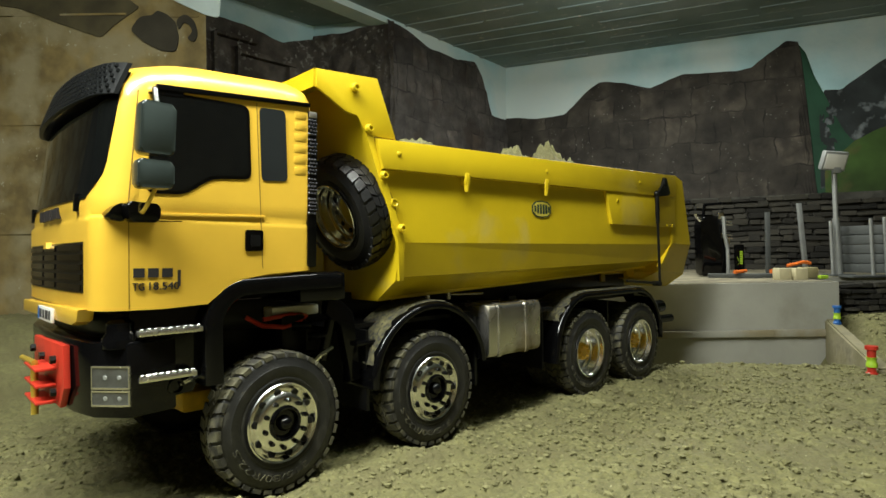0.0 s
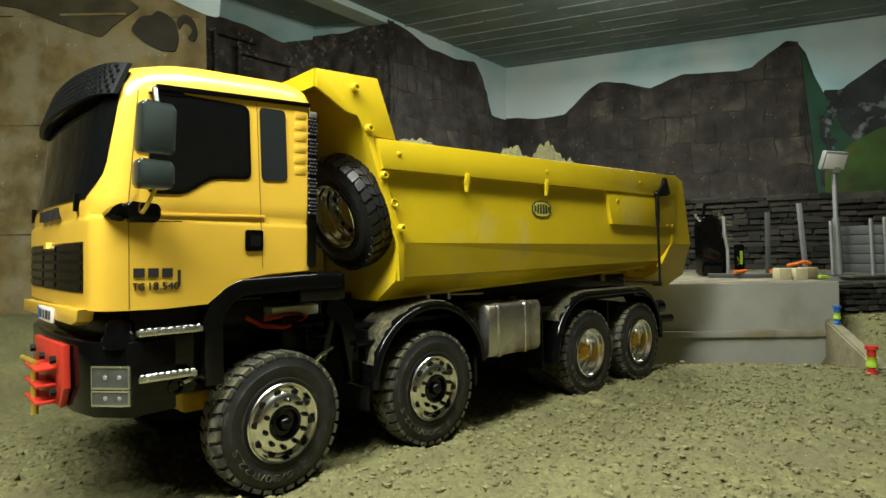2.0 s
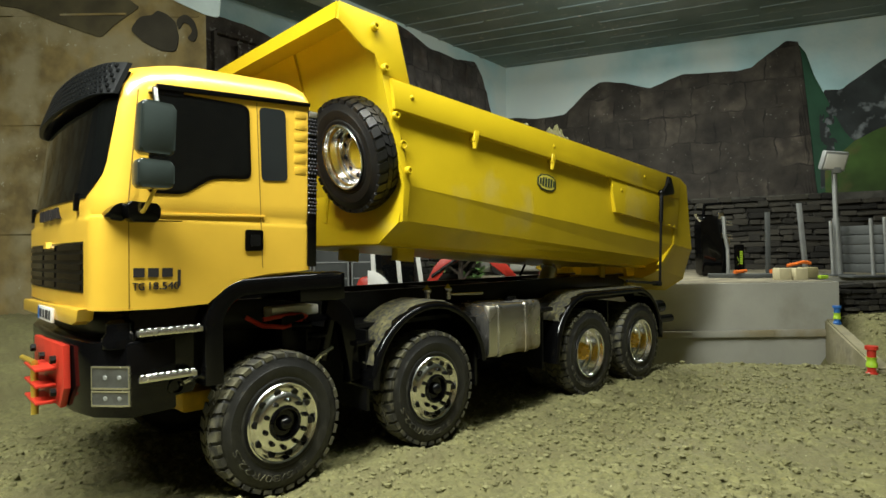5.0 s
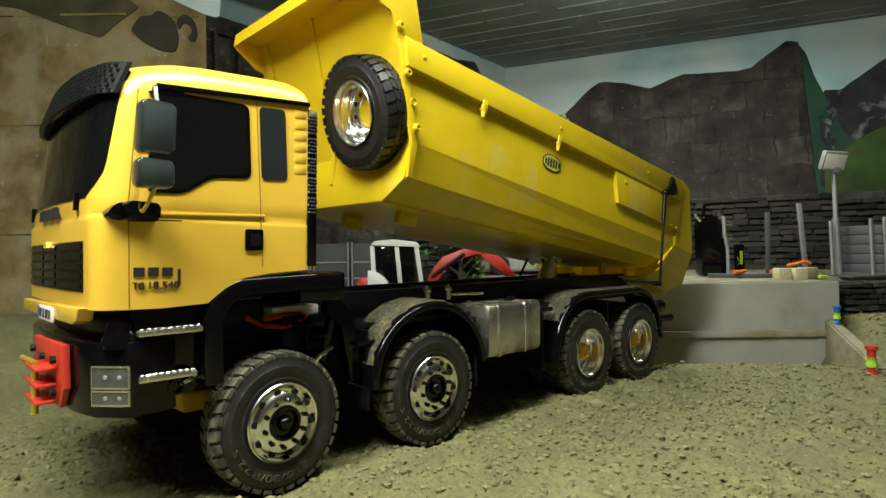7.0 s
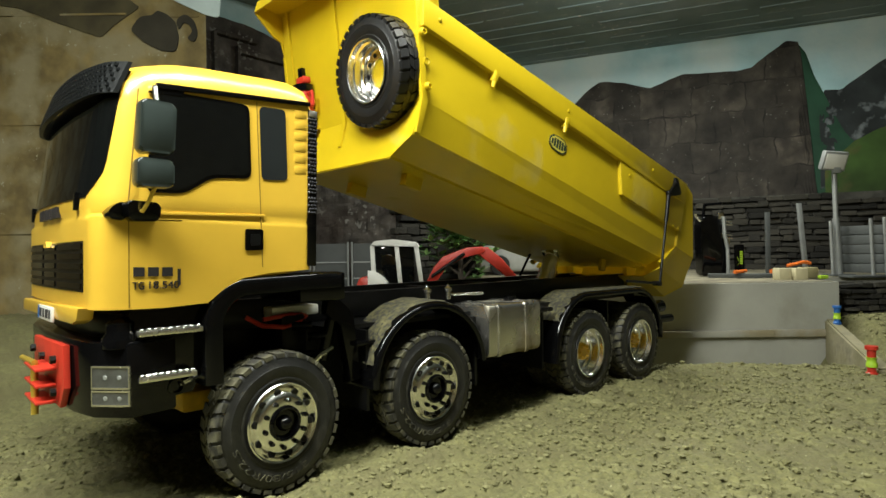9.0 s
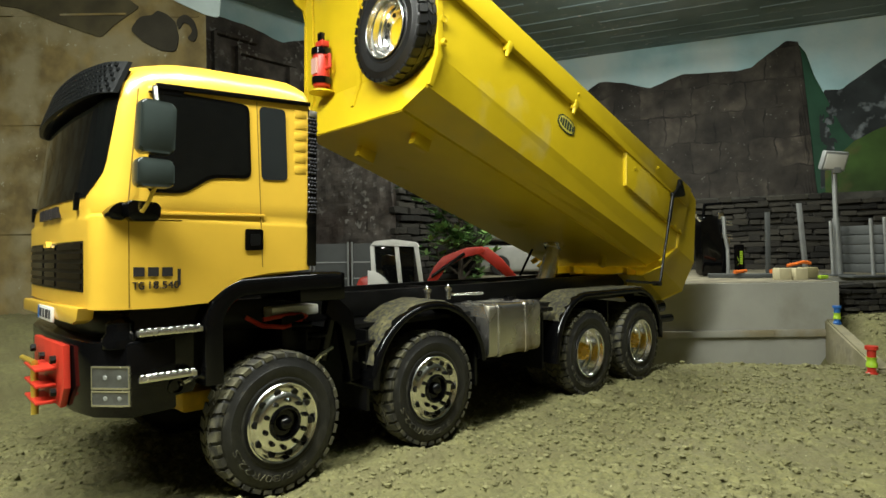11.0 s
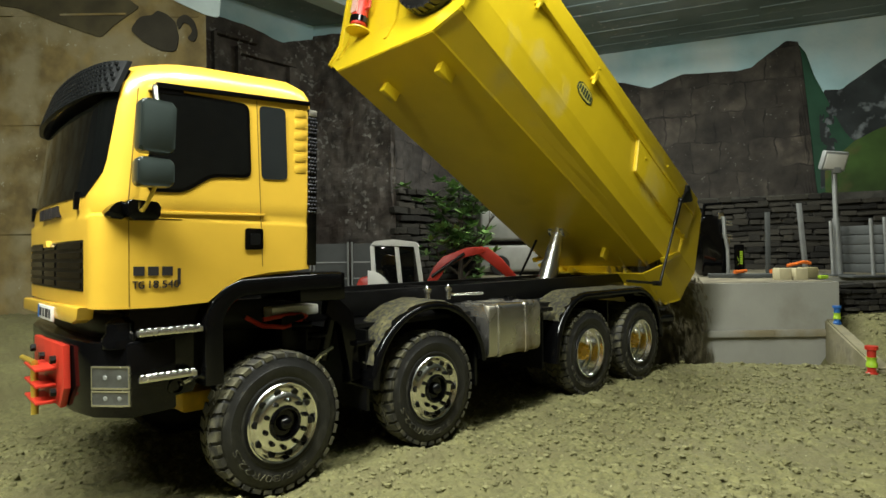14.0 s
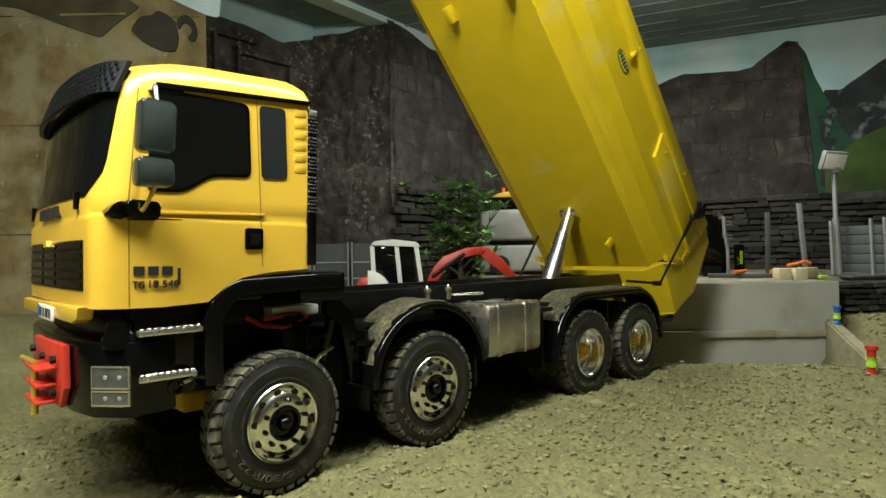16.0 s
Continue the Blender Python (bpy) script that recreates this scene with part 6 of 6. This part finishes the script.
for m in range(52):
    tips.append(Vector((tx + rng.gauss(0, 0.42), ty + rng.gauss(0, 0.4), rng.uniform(1.7, 3.6))))
part("trunk", bm, BARK, tree, "grey-brown trunk and limbs", (tx, ty, tz), (tx, ty, tz))
bm = B()
for q in tips:
    cnt = rng.randint(7, 12)
    for k in range(cnt):
        a = 2.399 * k + rng.uniform(-0.3, 0.3)
        up = rng.uniform(-0.2, 0.9)
        d = Vector((math.cos(a), math.sin(a), up)).normalized()
        side = d.cross(Vector((0, 0, 1))).normalized()
        ln, wd = rng.uniform(0.2, 0.38), rng.uniform(0.05, 0.085)
        nrm = side.cross(d)
        v = [bm.verts.new(p) for p in (q, q + d * ln * 0.45 + side * wd, q + d * ln - nrm * 0.03, q + d * ln * 0.45 - side * wd, q + d * ln * 0.5 - nrm * 0.012)]
        bm.faces.new((v[0], v[1], v[4]))
        bm.faces.new((v[1], v[2], v[4]))
        bm.faces.new((v[2], v[3], v[4]))
        bm.faces.new((v[3], v[0], v[4]))
LEAVES = island_material("leaf_green", (0.055, 0.16, 0.035), (0.26, 0.42, 0.13), 0.45, 0.1)
part("crown", bm, LEAVES, tree, "rosettes of pointed green leaves", (tx, ty, tz), (tx, ty, tz))

# paint on the pier and board marks
PAINT_DARK = material("dark_wall_paint", (0.035, 0.03, 0.018), 0.9, vary=0.4, grain=15, bump=0.2)
PAINT_BROWN = material("olive_brown_wall_paint", (0.075, 0.062, 0.028), 0.9, vary=0.4, grain=15, bump=0.2)
PAINT_SKY = material("pale_sky_wall_paint", (0.50, 0.60, 0.60), 0.9, vary=0.1, grain=12, bump=0.3)


def pier_face(r):
    return 10.2 + (r + 10.5) / 6.37 * 0.15


def blot(name, pts, mat, label, out=0.02):
    bm = B()
    fr = [bm.verts.new((r + 0.031 * (z - 1.8), pier_face(r) - out, z - 0.031 * r)) for r, z in rounded(pts, 0.08, 3)]
    bk = [bm.verts.new((v.co.x, v.co.y + out + 0.01, v.co.z)) for v in fr]
    bm.faces.new(fr)
    k = len(fr)
    for i in range(k):
        bm.faces.new((fr[i], fr[(i + 1) % k], bk[(i + 1) % k], bk[i]))
    return tagged(room_part(name, bm, mat), label, "wall paint", kind="structure")


blot("paint_patch_sky", [(-5.31, 6.71), (-5.1, 6.31), (-4.63, 6.09), (-4.28, 5.94), (-4.02, 5.88), (-3.96, 6.69)], PAINT_SKY, "pale blue painted sky at the pier's top edge")
blot("paint_patch_brown", [(-8.29, 6.06), (-7.5, 5.97), (-6.81, 5.72), (-6.07, 5.48), (-5.82, 5.73), (-5.4, 6.04), (-5.81, 6.32), (-6.1, 6.72), (-8.28, 6.76)], PAINT_BROWN, "dark olive painted patch on the pier")
blot("paint_patch_cloud", [(-5.56, 5.63), (-5.4, 5.87), (-5.17, 5.9), (-5.1, 5.99), (-4.93, 5.93), (-4.78, 5.81), (-4.71, 5.51), (-4.76, 5.26), (-5.03, 5.28), (-5.33, 5.43)], PAINT_DARK, "black painted blot on the pier", 0.03)
blot("paint_patch_curl", [(-4.77, 5.83), (-4.61, 5.95), (-4.45, 5.83), (-4.38, 5.59), (-4.44, 5.43), (-4.58, 5.51), (-4.47, 5.61), (-4.53, 5.76), (-4.65, 5.79), (-4.71, 5.63)], PAINT_DARK, "black painted curl on the pier", 0.026)
rng = random.Random(5)
bm = B()
for z in np.arange(0.35, 7.9, 1.9):
    r = -10.4
    while r < -4.3:
        ln = min(rng.uniform(0.6, 2.4), -4.25 - r)
        zz = z + rng.uniform(-0.02, 0.02)
        box(bm, r, r + ln, pier_face(r) - rng.uniform(0.004, 0.016), pier_face(r) + 0.05, zz, zz + rng.uniform(0.01, 0.04))
        r += ln + rng.uniform(0.0, 0.8)
tagged(room_part("board_marks", bm, PIER), "rough horizontal board marks on the pier", "wall relief", kind="structure")

# rock frame lines in the niche
bm = B()
NA, NB = Vector((3.0, 8.43)), Vector((6.3, 8.74))
nd = (NB - NA).normalized()
for s0, s1, z0, z1 in ((0.35, 0.42, 4.5, 7.1), (0.42, 1.5, 7.05, 7.15), (0.95, 1.02, 4.5, 6.9), (1.02, 2.6, 6.72, 6.84), (2.4, 2.7, 4.0, 6.7)):
    a, b = NA + nd * s0, NA + nd * s1
    n = Vector((nd.y, -nd.x))
    prism(bm, [(a.x, a.y), (b.x, b.y), (b.x + n.x * 0.2, b.y + n.y * 0.2), (a.x + n.x * 0.2, a.y + n.y * 0.2)], z0, z1, 0.01, "xy")
tagged(part("niche_frame", bm, ROCK), "dark rock-coloured frame lines in the niche", "wall relief", kind="structure")

# ---- stone courses ----
es = Vector((RIGHT_END[0] - CORNER[0], RIGHT_END[1] - CORNER[1])).normalized()
stone_wall("stone_base_east", (CORNER[0] + es.x * 0.4, CORNER[1] + es.y * 0.4), (CORNER[0] + es.x * 11.2, CORNER[1] + es.y * 11.2), PLAT, 3.3, 13, 0.25, "dark dry-stone wall at the foot of the mural", 41, 0.22)
nsd = Vector((CORNER[0] - JAMB[0], CORNER[1] - JAMB[1])).normalized()
stone_wall("stone_base_north", (JAMB[0] + nsd.x * 0.05, JAMB[1] + nsd.y * 0.05), (JAMB[0] + nsd.x * 3.2, JAMB[1] + nsd.y * 3.2), 0.7, 3.55, 16, 0.25, "dark dry-stone wall beside the cliff", 42, 0.22, 200)
stone_wall("stone_terrace", spot(7.2, 11.1), spot(10.8, 11.1), 0.4, 1.15, 7, 0.2, "dark stone terrace wall beside the platform", 43, 0.25, 120)


# ---- what moves ----
TIMES = [0, 2.3, 2.5, 3, 3.5, 4, 4.5, 5, 5.5, 6, 6.5, 7, 7.5, 8, 8.5, 9, 9.5, 10, 10.5, 11, 11.5, 12, 12.5, 13, 13.5, 14, 14.5, 15, 15.5, 16]
TIP_DEG = [0, 0, 0.3, 1.41, 2.5, 3.65, 4.76, 5.88, 7.0, 8.13, 9.28, 10.48, 11.61, 12.81, 13.95, 15.29, 16.65, 18.05, 19.45, 20.85, 22.28, 23.81, 25.41, 27.08, 28.83, 31.8, 36.74, 40.94, 45.47, 51.84]
# the body rests nose-up by REST degrees and turns on the shaft at SHAFT
REST, SHAFT = 0.25, (6.262, 1.413)


def turned(x, z, cx, cz, deg):
    a = radians(deg)
    dx, dz = x - cx, z - cz
    return cx + math.cos(a) * dx + math.sin(a) * dz, cz - math.sin(a) * dx + math.cos(a) * dz


def swing(x, z, deg):
    rx, rz = turned(x, z, 1.7, 1.75, REST)
    return turned(rx - 0.014, rz + 0.009, *SHAFT, deg)


def motions():
    rows = {k: [] for k in ("body", "gate", "lever", "rod", "sleeve", "r0", "r1", "r2", "r3")}
    for t, deg in zip(TIMES, TIP_DEG):
        hx, hz = swing(HX, HZ, deg)
        rows["body"].append((t, pose(hx * S, 0, hz * S, 0, deg + REST, 0)))
        gx, gz = swing(GX, GZ, deg)
        rows["gate"].append((t, pose(gx * S, 0, gz * S, 0, deg + REST, 0)))
        # the lever stays level while the body turns; the rod slides in its sleeve
        px, pz = swing(PX, PZ, deg)
        tx, tz = px + TIP.x - PX, pz + TIP.z - PZ
        lean = math.degrees(math.atan2(tx - PIN.x, tz - PIN.z))
        rows["rod"].append((t, pose(PIN.x * S, PIN.y * S, PIN.z * S, 0, lean, 0)))
        rows["sleeve"].append((t, pose(tx * S, TIP.y * S, tz * S, 0, lean, 0)))
        rows["lever"].append((t, pose(px * S, 0, pz * S, 0, 0, 0)))
        # ram
        mx, mz = swing(5.072, 1.5, deg)
        L = math.hypot(mx - RAM.x, mz - RAM.z)
        ang = math.degrees(math.atan2(mx - RAM.x, mz - RAM.z))
        ux, uz = math.sin(radians(ang)), math.cos(radians(ang))
        over = max(0.0, L - 1.0)
        for k, share in (("r0", 0), ("r1", 1 / 3), ("r2", 2 / 3), ("r3", 1)):
            rows[k].append((t, pose((RAM.x + ux * over * share) * S, 0, (RAM.z + uz * over * share) * S, 0, ang, 0)))
    walk(body, rows["body"])
    # the cab sits nose-up on its springs and rises a little as the load shifts back
    walk(cab, [(t, pose(-0.0378 * S, 0, (0.0407 + up) * S, 0, 1.29, 0)) for t, up in ((0, 0), (3.5, 0), (8.5, 0.007), (13.5, 0.007), (14.2, 0.013), (16, 0.013))])
    # the load settles in the body while it pours
    sunk = []
    for t, deg in zip(TIMES, TIP_DEG):
        d = float(np.interp(t, [11.5, 15.0], [0, 0.75]))
        a = radians(deg + REST)
        hx, hz = swing(HX, HZ, deg)
        sunk.append((t, pose((hx - d * math.sin(a)) * S, 0, (hz - d * math.cos(a)) * S, 0, deg + REST, 0)))
    walk(load, sunk)
    for t0, ob in bunches:
        path = []
        for t, deg in zip(TIMES, TIP_DEG):
            if t < t0 - 0.3:
                x, z = swing(5.5, 2.3, deg)
                path.append((t, pose(x * S, 0, z * S, 0, deg, 0)))
        for dt, x, z, turn in ((-0.2, 6.6, 1.95, 25), (-0.1, 6.95, 1.5, 12), (0.0, 7.3, 1.1, 0), (0.1, 7.65, 0.7, 0), (0.2, 7.9, 0.1, 0), (0.3, 8.05, -0.7, 0), (0.4, 8.05, -1.3, 0)):
            path.append((t0 + dt, pose(x * S, 0, z * S, 0, turn, 0)))
        path.append((16.0, pose(8.05 * S, 0, -1.3 * S, 0, 0, 0)))
        walk(ob, path)
    walk(gate, rows["gate"])
    walk(lever, rows["lever"])
    walk(rod, rows["rod"])
    walk(sleeve, rows["sleeve"])
    walk(ram_outer, rows["r0"])
    walk(ram_mid, rows["r1"])
    walk(ram_mid2, rows["r2"])
    walk(ram_top, rows["r3"])


motions()
